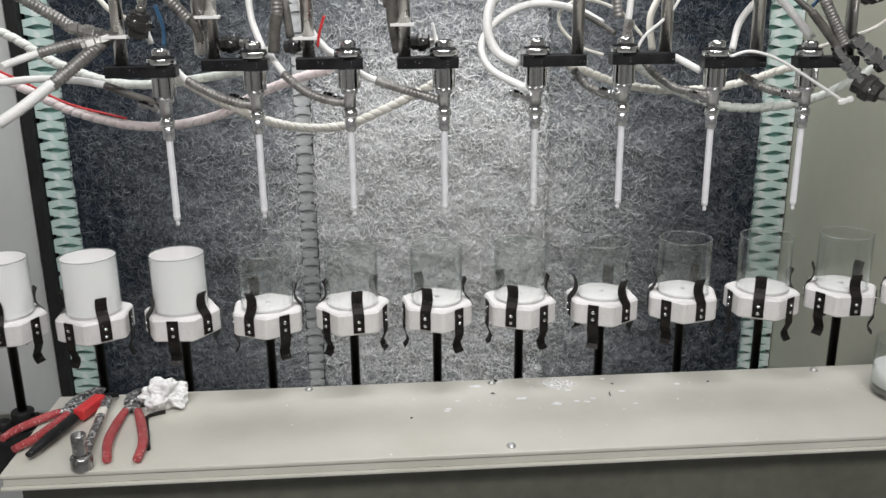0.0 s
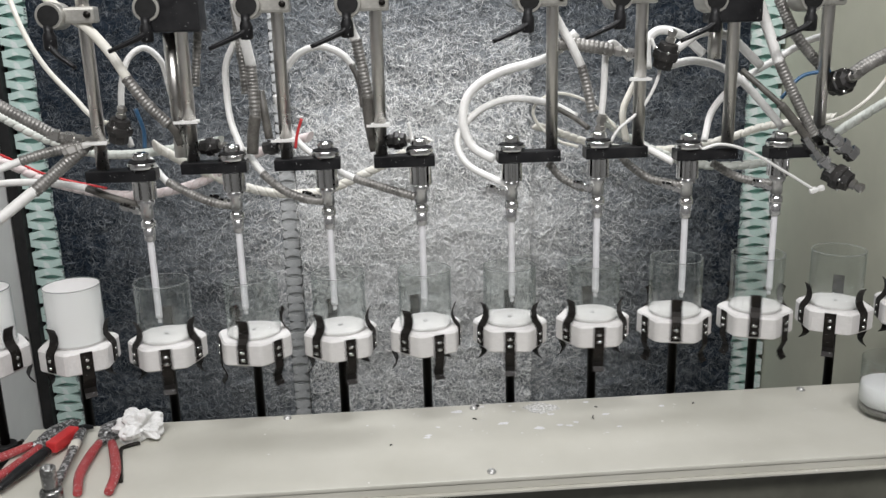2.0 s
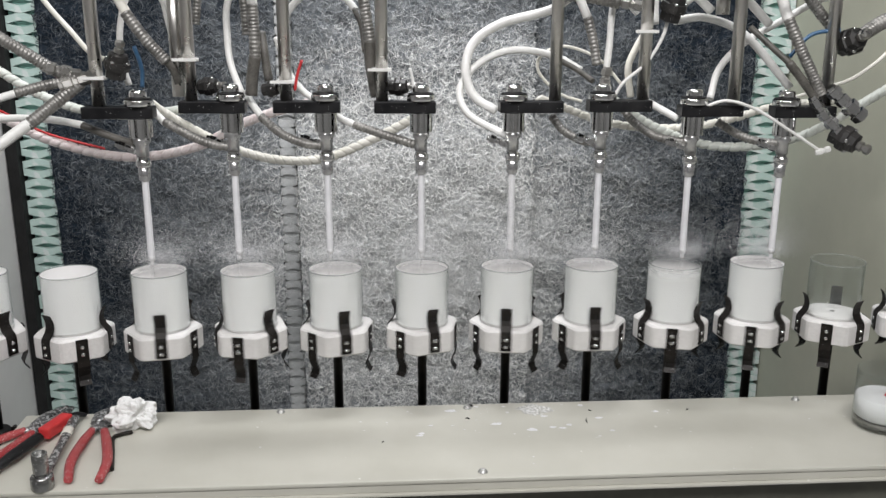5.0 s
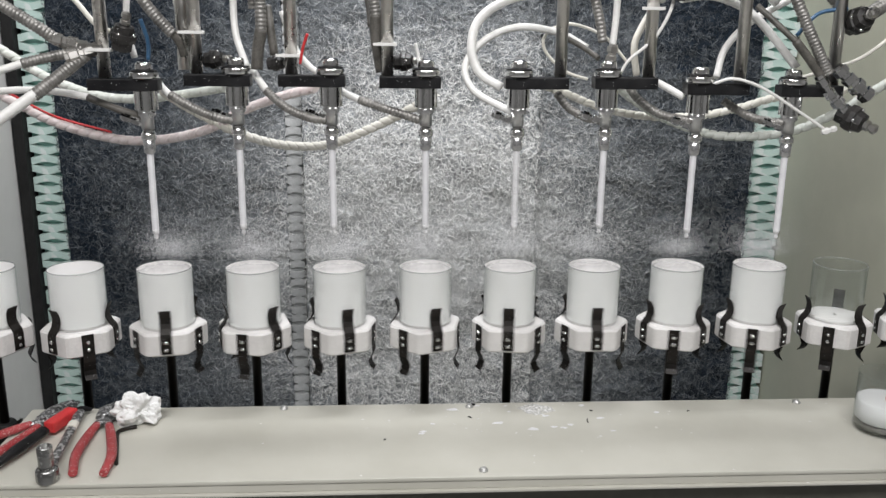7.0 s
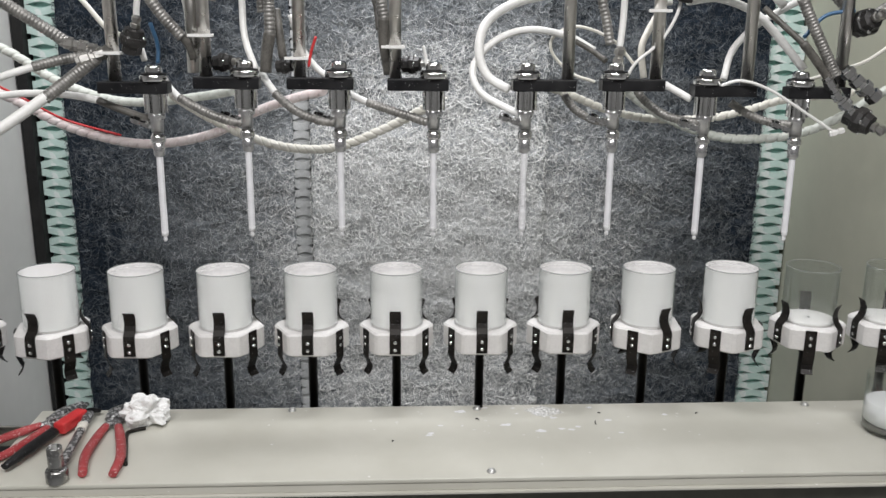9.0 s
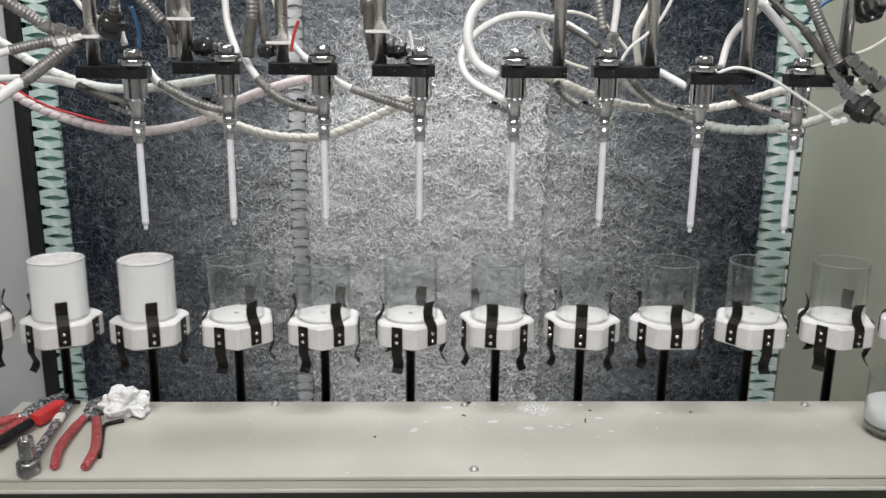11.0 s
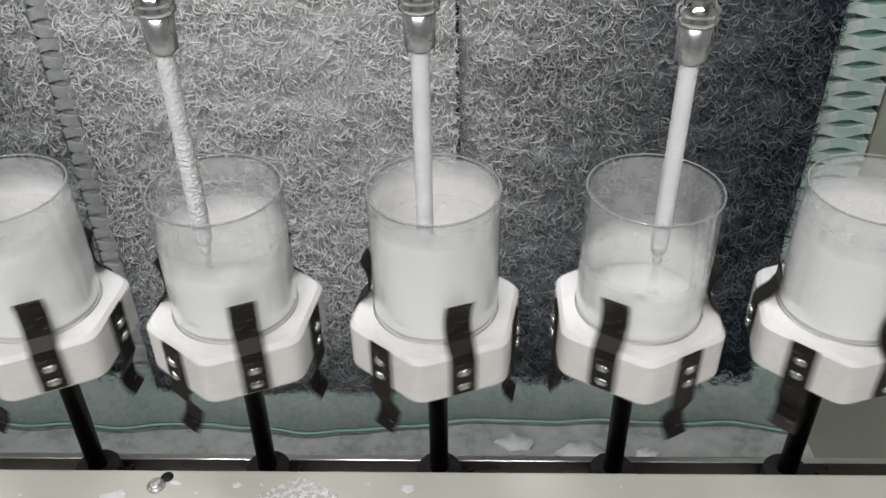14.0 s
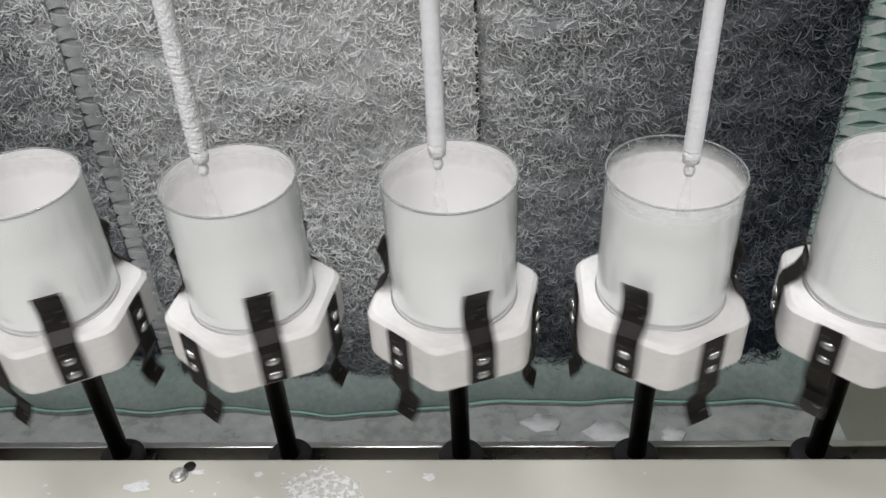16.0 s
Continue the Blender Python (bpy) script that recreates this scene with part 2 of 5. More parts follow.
# ---------------------------------------------------------------- mesh helpers
def box(bm, lo, hi, bevel=0.0):
    r = bmesh.ops.create_cube(bm, size=1)
    vs = r["verts"]
    c = [(a + b) / 2 for a, b in zip(lo, hi)]
    for v in vs:
        v.co = Vector([c[i] + v.co[i] * (hi[i] - lo[i]) for i in range(3)])
    if bevel:
        es = list({e for v in vs for e in v.link_edges})
        bmesh.ops.bevel(bm, geom=es, offset=bevel, segments=2, affect="EDGES", profile=0.6)
    return bm


def lathe(bm, profile, n=24, at=(0, 0, 0), axis=None, smooth=True, cap=True):
    """A turned body: profile of (radius, height) pairs round z, or round axis, at a place."""
    turn = Vector((0, 0, 1)).rotation_difference(Vector(axis)).to_matrix() if axis else Matrix.Identity(3)
    rings = []
    for r, z in profile:
        ring = []
        for i in range(n):
            a = 2 * math.pi * i / n
            ring.append(bm.verts.new(turn @ Vector((r * math.cos(a), r * math.sin(a), z)) + Vector(at)))
        rings.append(ring)
    for a, b in zip(rings, rings[1:]):
        for i in range(n):
            bm.faces.new((a[i], a[(i + 1) % n], b[(i + 1) % n], b[i])).smooth = smooth
    for ring, flip in ((rings[0], True), (rings[-1], False)):
        if cap and (ring[0].co - ring[n // 2].co).length > 1e-5:
            bm.faces.new(list(reversed(ring)) if flip else ring)
    return bm


def spline(pts, steps=8):
    """A smooth line through some points."""
    p = [Vector(q) for q in pts]
    p = [p[0] * 2 - p[1]] + p + [p[-1] * 2 - p[-2]]
    out = []
    for a, b, c, d in zip(p, p[1:], p[2:], p[3:]):
        for i in range(steps):
            t = i / steps
            out.append(0.5 * (2 * b + (c - a) * t + (2 * a - 5 * b + 4 * c - d) * t * t + (3 * b - a - 3 * c + d) * t ** 3))
    out.append(p[-2])
    return out


def tube(bm, pts, r, n=8, rib=0.0, pitch=0.004, steps=8, cut=0.0):
    """A hose along a smooth line; rib and pitch give it the turns of a wound guard, cut the gaps of a spiral wrap."""
    line = spline(pts, steps)
    if rib or cut:
        dense = []
        for a, b in zip(line, line[1:]):
            k = max(1, int((b - a).length / (pitch / (8 if cut else 4))))
            dense += [a.lerp(b, i / k) for i in range(k)]
        line = dense + [line[-1]]
    rings, side = [], None
    for i, q in enumerate(line):
        d = (line[min(i + 1, len(line) - 1)] - line[max(i - 1, 0)]).normalized()
        if side is None:
            side = d.orthogonal().normalized()
        side = (side - d * side.dot(d)).normalized()
        up = d.cross(side)
        rr = r + (rib * (0.0, 0.75, 1.0, 0.75)[i % 4] if rib else 0.0) - (cut if cut and i % 8 == 0 else 0.0)
        rings.append([bm.verts.new(q + (side * math.cos(2 * math.pi * k / n) + up * math.sin(2 * math.pi * k / n)) * rr + d * (0.8 * r * math.cos(2 * math.pi * k / n) if cut else 0.0)) for k in range(n)])
    for a, b in zip(rings, rings[1:]):
        for i in range(n):
            bm.faces.new((a[i], a[(i + 1) % n], b[(i + 1) % n], b[i])).smooth = True
    bm.faces.new(list(reversed(rings[0])))
    bm.faces.new(rings[-1])
    return bm


def mesh_of(bm, name, material):
    me = bpy.data.meshes.new(name)
    bmesh.ops.recalc_face_normals(bm, faces=bm.faces)
    bm.to_mesh(me)
    bm.free()
    if material:
        me.materials.append(material)
    return me


def part(name, bm, material, parent=None, label=""):
    """Links a bmesh (or a ready mesh) as one mesh object, under a thing or a part if one is given."""
    me = mesh_of(bm, name, material) if isinstance(bm, bmesh.types.BMesh) else bm
    ob = new(name, me)
    if parent:
        ob.parent = parent
    if label:
        ob["label"] = label
    return ob


def thing(name, label, category, group="", m=None, kind=""):
    ob = new(name)
    ob.empty_display_size = 0.02
    if m is not None:
        ob.matrix_basis = m
    return tagged(ob, label, category, group, kind)


def slab(name, lo, hi, material, bevel=0.0, parent=None):
    return part(name, box(bmesh.new(), lo, hi, bevel), material, parent)


# ---------------------------------------------------------------- structure
tagged(slab("floor", (-2.6, -3.0, -0.95), (2.6, 1.0, -0.90), ROOM), "plain concrete workshop floor", "floor", kind="structure")
tagged(slab("ceiling", (-2.6, -3.0, 2.3), (2.6, 1.0, 2.35), ROOM), "plain pale workshop ceiling", "ceiling", kind="structure")
for name, lo, hi in (("wall_north", (-2.6, 0.9, -0.9), (2.6, 1.0, 2.3)), ("wall_south", (-2.6, -3.0, -0.9), (2.6, -2.9, 2.3)),
                     ("wall_west", (-2.6, -2.9, -0.9), (-2.5, 0.9, 2.3)), ("wall_east", (2.5, -2.9, -0.9), (2.6, 0.9, 2.3))):
    tagged(slab(name, lo, hi, ROOM), "plain pale plaster workshop wall", "wall", kind="structure")
tagged(slab("booth_floor", (-0.85, 0.03, -0.66), (0.85, 0.70, -0.605), FLOOR, 0.004), "wet grey booth floor with dried lacquer", "floor", kind="structure")
# back wall darkened in colour so the slits between the mats read as shade
tagged(slab("booth_wall_back", (-0.85, 0.655, -0.605), (0.85, 0.685, 1.35), SHADED_ENAMEL), "sheet metal behind the filter mats, darkened for shade in the slits", "wall", kind="structure")
tagged(slab("booth_wall_right", (0.824, 0.12, -0.605), (0.85, 0.653, 1.35), WALL_OLIVE, 0.002), "olive-grey enamelled side panel of the booth", "wall", kind="structure")
tagged(slab("booth_wall_left", (-0.85, 0.12, -0.605), (-0.834, 0.653, 1.35), WALL_GREY, 0.002), "light grey enamelled side panel of the booth", "wall", kind="structure")
tagged(slab("booth_trim", (-0.832, 0.61, -0.605), (-0.809, 0.652, 1.35), RUBBER, 0.002), "black rubber corner seal", "trim", kind="structure")
tagged(slab("booth_roof", (-0.85, 0.12, 1.352), (0.85, 0.685, 1.38), WALL_GREY), "grey sheet metal booth roof", "ceiling", kind="structure")


# ---------------------------------------------------------------- work table
def work_table():
    t = thing("work_table", "grey-beige enamelled steel table with lacquer splashes", "table")
    part("tabletop", box(bmesh.new(), (-0.577, -0.253, -0.006), (1.15, -0.034, 0.0), 0.002), TABLE, t)
    part("edge", box(bmesh.new(), (-0.574, -0.2515, -0.0165), (1.147, -0.236, -0.0065), 0.0008), TABLE, t, "folded front edge")
    part("lip", box(bmesh.new(), (-0.576, -0.2565, -0.0205), (1.149, -0.236, -0.0168), 0.001), TABLE, t, "narrow bright lip under the edge")
    part("front_panel", box(bmesh.new(), (-0.56, -0.235, -0.88), (1.13, -0.215, -0.0095)), SHADED_ENAMEL, t, "front panel with shade painted into its dark enamel")
    part("back_panel", box(bmesh.new(), (-0.56, -0.055, -0.88), (1.13, -0.042, -0.0095)), SHADED_ENAMEL, t)
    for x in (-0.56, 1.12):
        part("side_panel", box(bmesh.new(), (x, -0.214, -0.88), (x + 0.01, -0.056, -0.0095)), SHADED_ENAMEL, t)
    for x, y in ((-0.21, -0.045), (0.065, -0.048), (0.567, -0.049), (0.067, -0.237), (-0.47, -0.05)):
        part("screw", lathe(bmesh.new(), [(0.0062, 0.0002), (0.0062, 0.0012), (0.0046, 0.0014), (0.0044, 0.0034), (0.0030, 0.0044), (0.0, 0.0045)], 12, (x, y, 0)), SCREW_HEAD, t)
    # flat black disc on the top paints in the dark of an open slot
    part("slot", lathe(bmesh.new(), [(0.0042, 0.0002), (0.0042, 0.0006), (0.0, 0.0006)], 16, (0.0705, -0.0405, 0)), RUBBER, t, "black disc in place of the dark open slot")
    rnd = random.Random(5)
    spots = [(0.103, -0.103, 0.007), (0.253, -0.092, 0.006), (0.165, -0.060, 0.026), (0.04, -0.057, 0.008), (0.15, -0.124, 0.008), (0.18, -0.118, 0.005)]
    for k in range(34):
        spots.append((rnd.gauss(0.12, 0.11), -0.045 - 0.11 * rnd.random(), 0.0012 + 0.0045 * rnd.random() ** 3))
    for k in range(26):
        spots.append((rnd.uniform(-0.45, 1.0), rnd.uniform(-0.25, -0.045), 0.0008 + 0.0012 * rnd.random()))
    for x, y, r in spots:
        bm = bmesh.new()
        ring = [bm.verts.new((x + r * (1 + 0.35 * rnd.uniform(-1, 1)) * math.cos(a), y + 0.6 * r * (1 + 0.35 * rnd.uniform(-1, 1)) * math.sin(a), 0.0004)) for a in [2 * math.pi * q / 11 for q in range(11)]]
        mid = bm.verts.new((x, y, 0.0009))
        for q in range(11):
            bm.faces.new((ring[q], ring[(q + 1) % 11], mid)).smooth = True
        part("lacquer_splash", bm, LACQUER if r < 0.02 else POWDER, t)
    return t


work_table()


# ---------------------------------------------------------------- chucks, glasses and their coats
GLASS_Z = 0.122
HEX = 0.0565


def hex_block(bm, z0, z1, r):
    """A six-sided block with rounded corners and eased edges; flats face -90, -30, ... degrees."""
    def ring(rad, z):
        vs = []
        for k in range(6):
            for d in (-7, -2.5, 2.5, 7):
                a = radians(60 * k + d)
                q = rad * (0.955 if abs(d) > 5 else 0.982)
                vs.append(bm.verts.new((q * math.cos(a), q * math.sin(a), z)))
        return vs
    rings = [ring(r * 0.96, z0), ring(r, z0 + 0.002), ring(r, z1 - 0.003), ring(r * 0.95, z1)]
    n = len(rings[0])
    for a, b in zip(rings, rings[1:]):
        for i in range(n):
            bm.faces.new((a[i], a[(i + 1) % n], b[(i + 1) % n], b[i]))
    bm.faces.new(list(reversed(rings[0])))
    bm.faces.new(rings[-1])
    return bm


def strip(bm, outline, width, thick):
    """A bent metal strip: outline of (out, up) pairs, in the plane of -y and z."""
    rows = []
    for i, (o, z) in enumerate(outline):
        a, b = outline[max(i - 1, 0)], outline[min(i + 1, len(outline) - 1)]
        d = Vector((b[0] - a[0], b[1] - a[1])).normalized()
        nx, nz = d.y * thick / 2, -d.x * thick / 2
        rows.append([bm.verts.new((sx * width / 2, -(o + s * nx), z + s * nz)) for sx, s in ((-1, -1), (1, -1), (1, 1), (-1, 1))])
    for a, b in zip(rows, rows[1:]):
        for i in range(4):
            bm.faces.new((a[i], a[(i + 1) % 4], b[(i + 1) % 4], b[i]))
    bm.faces.new(rows[0][::-1])
    bm.faces.new(rows[-1])
    return bm


def clip_mesh(up):
    ap = HEX * 0.879 + 0.0013
    if up:
        pts = [(ap, 0.090), (ap, 0.114), (ap - 0.0015, 0.119), (0.0435, 0.126), (0.0406, 0.133), (0.0405, 0.141), (0.0425, 0.148), (0.0450, 0.153)]
    else:
        pts = [(ap, 0.119), (ap, 0.088), (ap + 0.0005, 0.078), (ap - 0.003, 0.070), (ap - 0.006, 0.063), (ap - 0.004, 0.056), (ap + 0.001, 0.050)]
    return mesh_of(strip(bmesh.new(), pts, 0.0165, 0.0013), "clip", SPRING)


CLIP_UP, CLIP_DOWN = clip_mesh(True), clip_mesh(False)
SCREW = mesh_of(lathe(bmesh.new(), [(0.0, 0.0018), (0.0020, 0.0016), (0.0029, 0.0006), (0.0030, -0.0012)], 10), "screw", CHROME)


def chuck():
    """A spindle with its six-sided glass holder and six spring clips."""
    t = thing("spindle_chuck", "white nylon hexagonal glass holder with black spring clips", "spindle chuck", "chucks on the conveyor")
    hold = hex_block(bmesh.new(), 0.086, 0.1205, HEX)
    part("holder", hold, PLASTIC, t)
    part("seat_ring", lathe(bmesh.new(), [(0.0396, 0.1190), (0.0397, 0.1208), (0.0394, 0.1210), (0.0386, 0.1209), (0.0385, 0.119)], 40, cap=False), DULL, t, "thin dark seating ring")
    part("boss", lathe(bmesh.new(), [(0.0374, 0.1195), (0.0374, 0.1242), (0.0364, 0.1254), (0.010, 0.1250), (0.0, 0.1250)], 40), PLASTIC, t, "raised white boss inside the glass")
    # flat disc paints in the dark of the centre hole
    part("bore", lathe(bmesh.new(), [(0.0036, 0.1248), (0.0036, 0.1252), (0.0, 0.1252)], 14), DULL, t, "small grey disc in place of the dark centre hole")
    ap = HEX * 0.879 + 0.0026
    for k in range(6):
        a = radians(60 * k)
        c = part("clip", CLIP_UP if k % 2 == 0 else CLIP_DOWN, None, t, "upright spring clip" if k % 2 == 0 else "spare clip bent downwards")
        c.matrix_basis = Matrix.Rotation(a, 4, "Z")
        for z in (0.0965, 0.1075):
            s = part("screw", SCREW, None, c)
            s.matrix_basis = Matrix.Translation((0, -ap, z)) @ Matrix.Rotation(radians(90), 4, "X")
    part("shaft", lathe(bmesh.new(), [(0.0068, -0.07), (0.0068, 0.0705), (0.0105, 0.071), (0.0105, 0.0865)], 16), SHAFT, t)
    part("collar", lathe(bmesh.new(), [(0.0155, -0.066), (0.0165, -0.064), (0.0165, -0.038), (0.0152, -0.036), (0.007, -0.036)], 24), RUBBER, t)
    part("grub_screw", lathe(bmesh.new(), [(0.003, 0.0), (0.003, 0.007), (0.0045, 0.0072), (0.0045, 0.0105), (0.0, 0.0108)], 8, (0.0135, -0.006, -0.043), (1, -0.35, 0)), SHAFT, t)
    return t


GLASS_R = 0.0393


def glass_mesh(base):
    """A straight glass; one open below to stand round the chuck's boss, one with a base."""
    z0, z1, ro, t = GLASS_Z + 0.001, 0.206, GLASS_R, 0.0007
    top = [(ro, z0 + 0.003), (ro, z1 - 0.0008), (ro - 0.0004, z1), (ro - t, z1 - 0.0006)]
    if base:
        prof = [(0.0, z0), (ro - 0.003, z0), (ro - 0.0008, z0 + 0.0008)] + top + [(ro - t, z0 + 0.006), (ro - t - 0.002, z0 + 0.004), (0.0, z0 + 0.004)]
    else:
        prof = [(ro - t, z0 + 0.0005), (ro - 0.0004, z0)] + top + [(ro - t, z0 + 0.0005)]
    return mesh_of(lathe(bmesh.new(), prof, 48, cap=False), "glass", GLASS)


GLASS_MESH, JAR_MESH = glass_mesh(False), glass_mesh(True)
RIM = mesh_of(lathe(bmesh.new(), [(GLASS_R - 0.0010, 0.2062), (GLASS_R - 0.0004, 0.2066), (GLASS_R + 0.0001, 0.2062), (GLASS_R + 0.0002, 0.2055), (GLASS_R - 0.0010, 0.2056), (GLASS_R - 0.0010, 0.2062)], 48, cap=False), "rim", GLASS_EDGE)
BANDS = 5
BAND_H = 0.0164
FILM_H = 0.0272
COAT_R = GLASS_R - 0.0009


def coat_meshes():
    """Five full bands that rise one out of the other, a thinning one that leads them, and three of thin film."""
    out = []
    for i in range(BANDS + 1):
        r = COAT_R - 0.00002 * i
        h = BAND_H + 0.0004 if i < BANDS else COAT_H
        out.append(mesh_of(lathe(bmesh.new(), [(r, 0), (r, h * 0.25), (r, h * 0.5), (r, h * 0.75), (r, h)], 48, cap=False), "coat_band", COAT if i < BANDS else COAT_SOFT))
    for i in range(3):
        r = COAT_R - 0.0014 - 0.0003 * i
        out.append(mesh_of(lathe(bmesh.new(), [(r, 0), (r, FILM_H)], 48, cap=False), "film_band", FILM))
    return out


COATS = coat_meshes()
COAT_BASE, COAT_TOP = 0.1240, 0.2052
COAT_REST = 0.1190
CUPS = {}


def build_cups():
    first = chuck()
    for j in range(-7, 15):
        ob = first if j == -7 else copy_thing(first, Matrix())
        ob.matrix_basis = pose(P * j, 0, 0)
        coated = j <= -4
        g = tagged(new("glass_cup", GLASS_MESH), "straight glass cup coated white inside, on its chuck" if coated else "clear straight glass cup on its chuck, sprayed white inside later",
                   "glass", "glasses on the chucks")
        g.visible_shadow = False
        g.matrix_basis = pose(P * j, 0, 0)
        part("rim", RIM, None, g, "fine ground rim")
        bands = []
        if coated:
            me = mesh_of(lathe(bmesh.new(), [(COAT_R, COAT_BASE), (COAT_R, COAT_TOP)], 48, cap=False), "coat", COAT)
            part("coat", me, None, g, "even white lacquer coat")
        elif j <= 12:
            for i in range(BANDS + 1):
                b = part("coat_band", COATS[i], None, g, "white lacquer film")
                b.matrix_basis = pose(0, 0, COAT_REST - COAT_H)
                bands.append(b)
            for i in range(3):
                b = part("film_band", COATS[BANDS + 1 + i], None, g, "thin see-through lacquer film")
                b.matrix_basis = pose(0, 0, COAT_REST - FILM_H)
                bands.append(b)
        CUPS[j] = (ob, g, bands)


build_cups()


# ---------------------------------------------------------------- conveyor
tagged(slab("conveyor_rail", (-1.9, 0.0185, -0.090), (2.3, 0.0245, -0.051), STEEL, 0.001), "bright steel guide rail behind the spindles", "rail", kind="structure")
tagged(slab("conveyor_bed", (-1.9, -0.030, -0.12), (2.3, 0.018, -0.068), SHADED_ENAMEL, 0.001), "dark conveyor bed under the spindles", "conveyor", kind="structure")


# ---------------------------------------------------------------- filter mats and pleated card
def smooth_noise(a, b, seed):
    return noise.noise(Vector((a, b, seed)))


def filter_mat(name, x0, x1, y, z0, z1, seed, felt=FIBRE_SHADED, fibre=FIBRE):
    """A fibre mat: a rippled felt with thousands of curled fibres on its face."""
    t = thing(name, "blue-grey fibre filter mat caked with white overspray", "filter mat", "filter mats on the back wall")
    bm = bmesh.new()
    nx, nz = int((x1 - x0) / 0.006), int((z1 - z0) / 0.006)

    def face(x, z):
        return y + 0.006 * smooth_noise(x * 4, z * 9, seed) + 0.0085 * smooth_noise(x * 13, z * 24, seed + 3) + 0.0055 * smooth_noise(x * 46, z * 60, seed + 5)
    grid = [[bm.verts.new((x0 + (x1 - x0) * i / nx, face(x0 + (x1 - x0) * i / nx, z0 + (z1 - z0) * k / nz), z0 + (z1 - z0) * k / nz)) for i in range(nx + 1)] for k in range(nz + 1)]
    for k in range(nz):
        for i in range(nx):
            bm.faces.new((grid[k][i], grid[k][i + 1], grid[k + 1][i + 1], grid[k + 1][i])).smooth = True
    back = {}
    edge = [(0, i) for i in range(nx + 1)] + [(k, nx) for k in range(1, nz + 1)] + [(nz, i) for i in range(nx - 1, -1, -1)] + [(k, 0) for k in range(nz - 1, 0, -1)]
    for k, i in edge:
        co = grid[k][i].co
        back[k, i] = bm.verts.new((co.x, y + 0.022, co.z))
    for a, b in zip(edge, edge[1:] + edge[:1]):
        bm.faces.new((grid[b[0]][b[1]], grid[a[0]][a[1]], back[a], back[b]))
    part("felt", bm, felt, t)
    rng = np.random.default_rng(seed)
    zt = min(z1, 0.90)
    n = int((x1 - x0) * (zt - z0) * 56000)
    seg = 5
    px, pz = rng.uniform(x0, x1, n), rng.uniform(z0 - 0.003, zt, n)
    ang = rng.uniform(0, 2 * np.pi, n)
    curl = rng.normal(0, 1.0, n)
    step = rng.uniform(0.0028, 0.0055, n)
    base = np.array([face(a, b) for a, b in zip(px, pz)])
    lift = rng.uniform(0.0004, 0.0085, n)
    half = rng.uniform(0.00026, 0.00062, n)
    verts = np.zeros((n, seg + 1, 2, 3))
    for s in range(seg + 1):
        d = np.stack([-np.sin(ang), np.cos(ang)], 1)
        yy = base - lift * np.sin(np.pi * (s + 0.4) / (seg + 0.8)) - 0.0004
        w = half * (0.5 if s in (0, seg) else 1.0)
        for q, sg in ((0, -1), (1, 1)):
            verts[:, s, q, 0] = np.clip(px + sg * d[:, 0] * w, x0 - 0.004, x1 + 0.004)
            verts[:, s, q, 1] = yy + sg * w * 0.5
            verts[:, s, q, 2] = pz + sg * d[:, 1] * w
        px, pz = px + np.cos(ang) * step, pz + np.sin(ang) * step
        ang = ang + curl * 0.5
    idx = np.arange(n * (seg + 1) * 2).reshape(n, seg + 1, 2)
    faces = np.stack([idx[:, :-1, 0], idx[:, :-1, 1], idx[:, 1:, 1], idx[:, 1:, 0]], 3 - 1).reshape(-1, 4)
    me = bpy.data.meshes.new("nap")
    me.from_pydata(verts.reshape(-1, 3).tolist(), [], faces.tolist())
    me.materials.append(fibre)
    tagged(part("nap", me, None, t), kind="stuff")
    return t


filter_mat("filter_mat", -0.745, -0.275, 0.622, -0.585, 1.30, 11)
filter_mat("filter_mat", -0.236, 0.263, 0.604, -0.592, 1.30, 23, FIBRE_WHITE_SHADED, FIBRE_WHITE)
filter_mat("filter_mat", 0.2665, 0.742, 0.622, -0.575, 1.30, 37, FIBRE_GREY_SHADED, FIBRE_GREY)


def pleated_card(x0, x1, z0, z1, y, material):
    """Pleated filter card: wavy bands that touch in turn and leave eye-shaped holes."""
    t = thing("pleated_filter_card", "pale teal pleated filter card with eye-shaped holes", "filter card", "pleated filter cards")
    p, amp, h, wave = (0.0420, 0.0032, 0.0074, 0.066) if material is TEAL else (0.0420, 0.0034, 0.0078, 0.056)
    meshes = []
    for sign in (1, -1):
        bm = bmesh.new()
        n = max(4, int((x1 - x0) / 0.004))
        rows = []
        for i in range(n + 1):
            x = x0 + (x1 - x0) * i / n
            z = sign * amp * math.cos(2 * math.pi * (x - (x0 + x1) / 2) / wave)
            rows.append([bm.verts.new(q) for q in ((x, y, z - h), (x, y, z + h), (x, y + 0.0135, z + h), (x, y + 0.0135, z - h))])
        for a, b in zip(rows, rows[1:]):
            for i in range(4):
                bm.faces.new((a[i], a[(i + 1) % 4], b[(i + 1) % 4], b[i]))
        bm.faces.new(rows[0])
        bm.faces.new(rows[-1][::-1])
        meshes.append(mesh_of(bm, "pleat", material))
    k = 0
    z = z0 + 0.012
    while z < z1:
        b = part("pleat", meshes[k % 2], None, t)
        b.location = (0, 0, z)
        z += p / 2
        k += 1
    part("backing", box(bmesh.new(), (x0 + 0.002, y + (0.014 if material is TEAL else 0.007), z0), (x1 - 0.002, y + 0.017, z1)), TEAL_DARK if material is TEAL else CARD_GREY, t)
    return t


pleated_card(-0.807, -0.747, -0.59, 1.05, 0.628, TEAL)
pleated_card(0.744, 0.821, -0.59, 1.05, 0.626, TEAL)
pleated_card(-0.2735, -0.2400, -0.57, 1.05, 0.624, CARD_GREY)


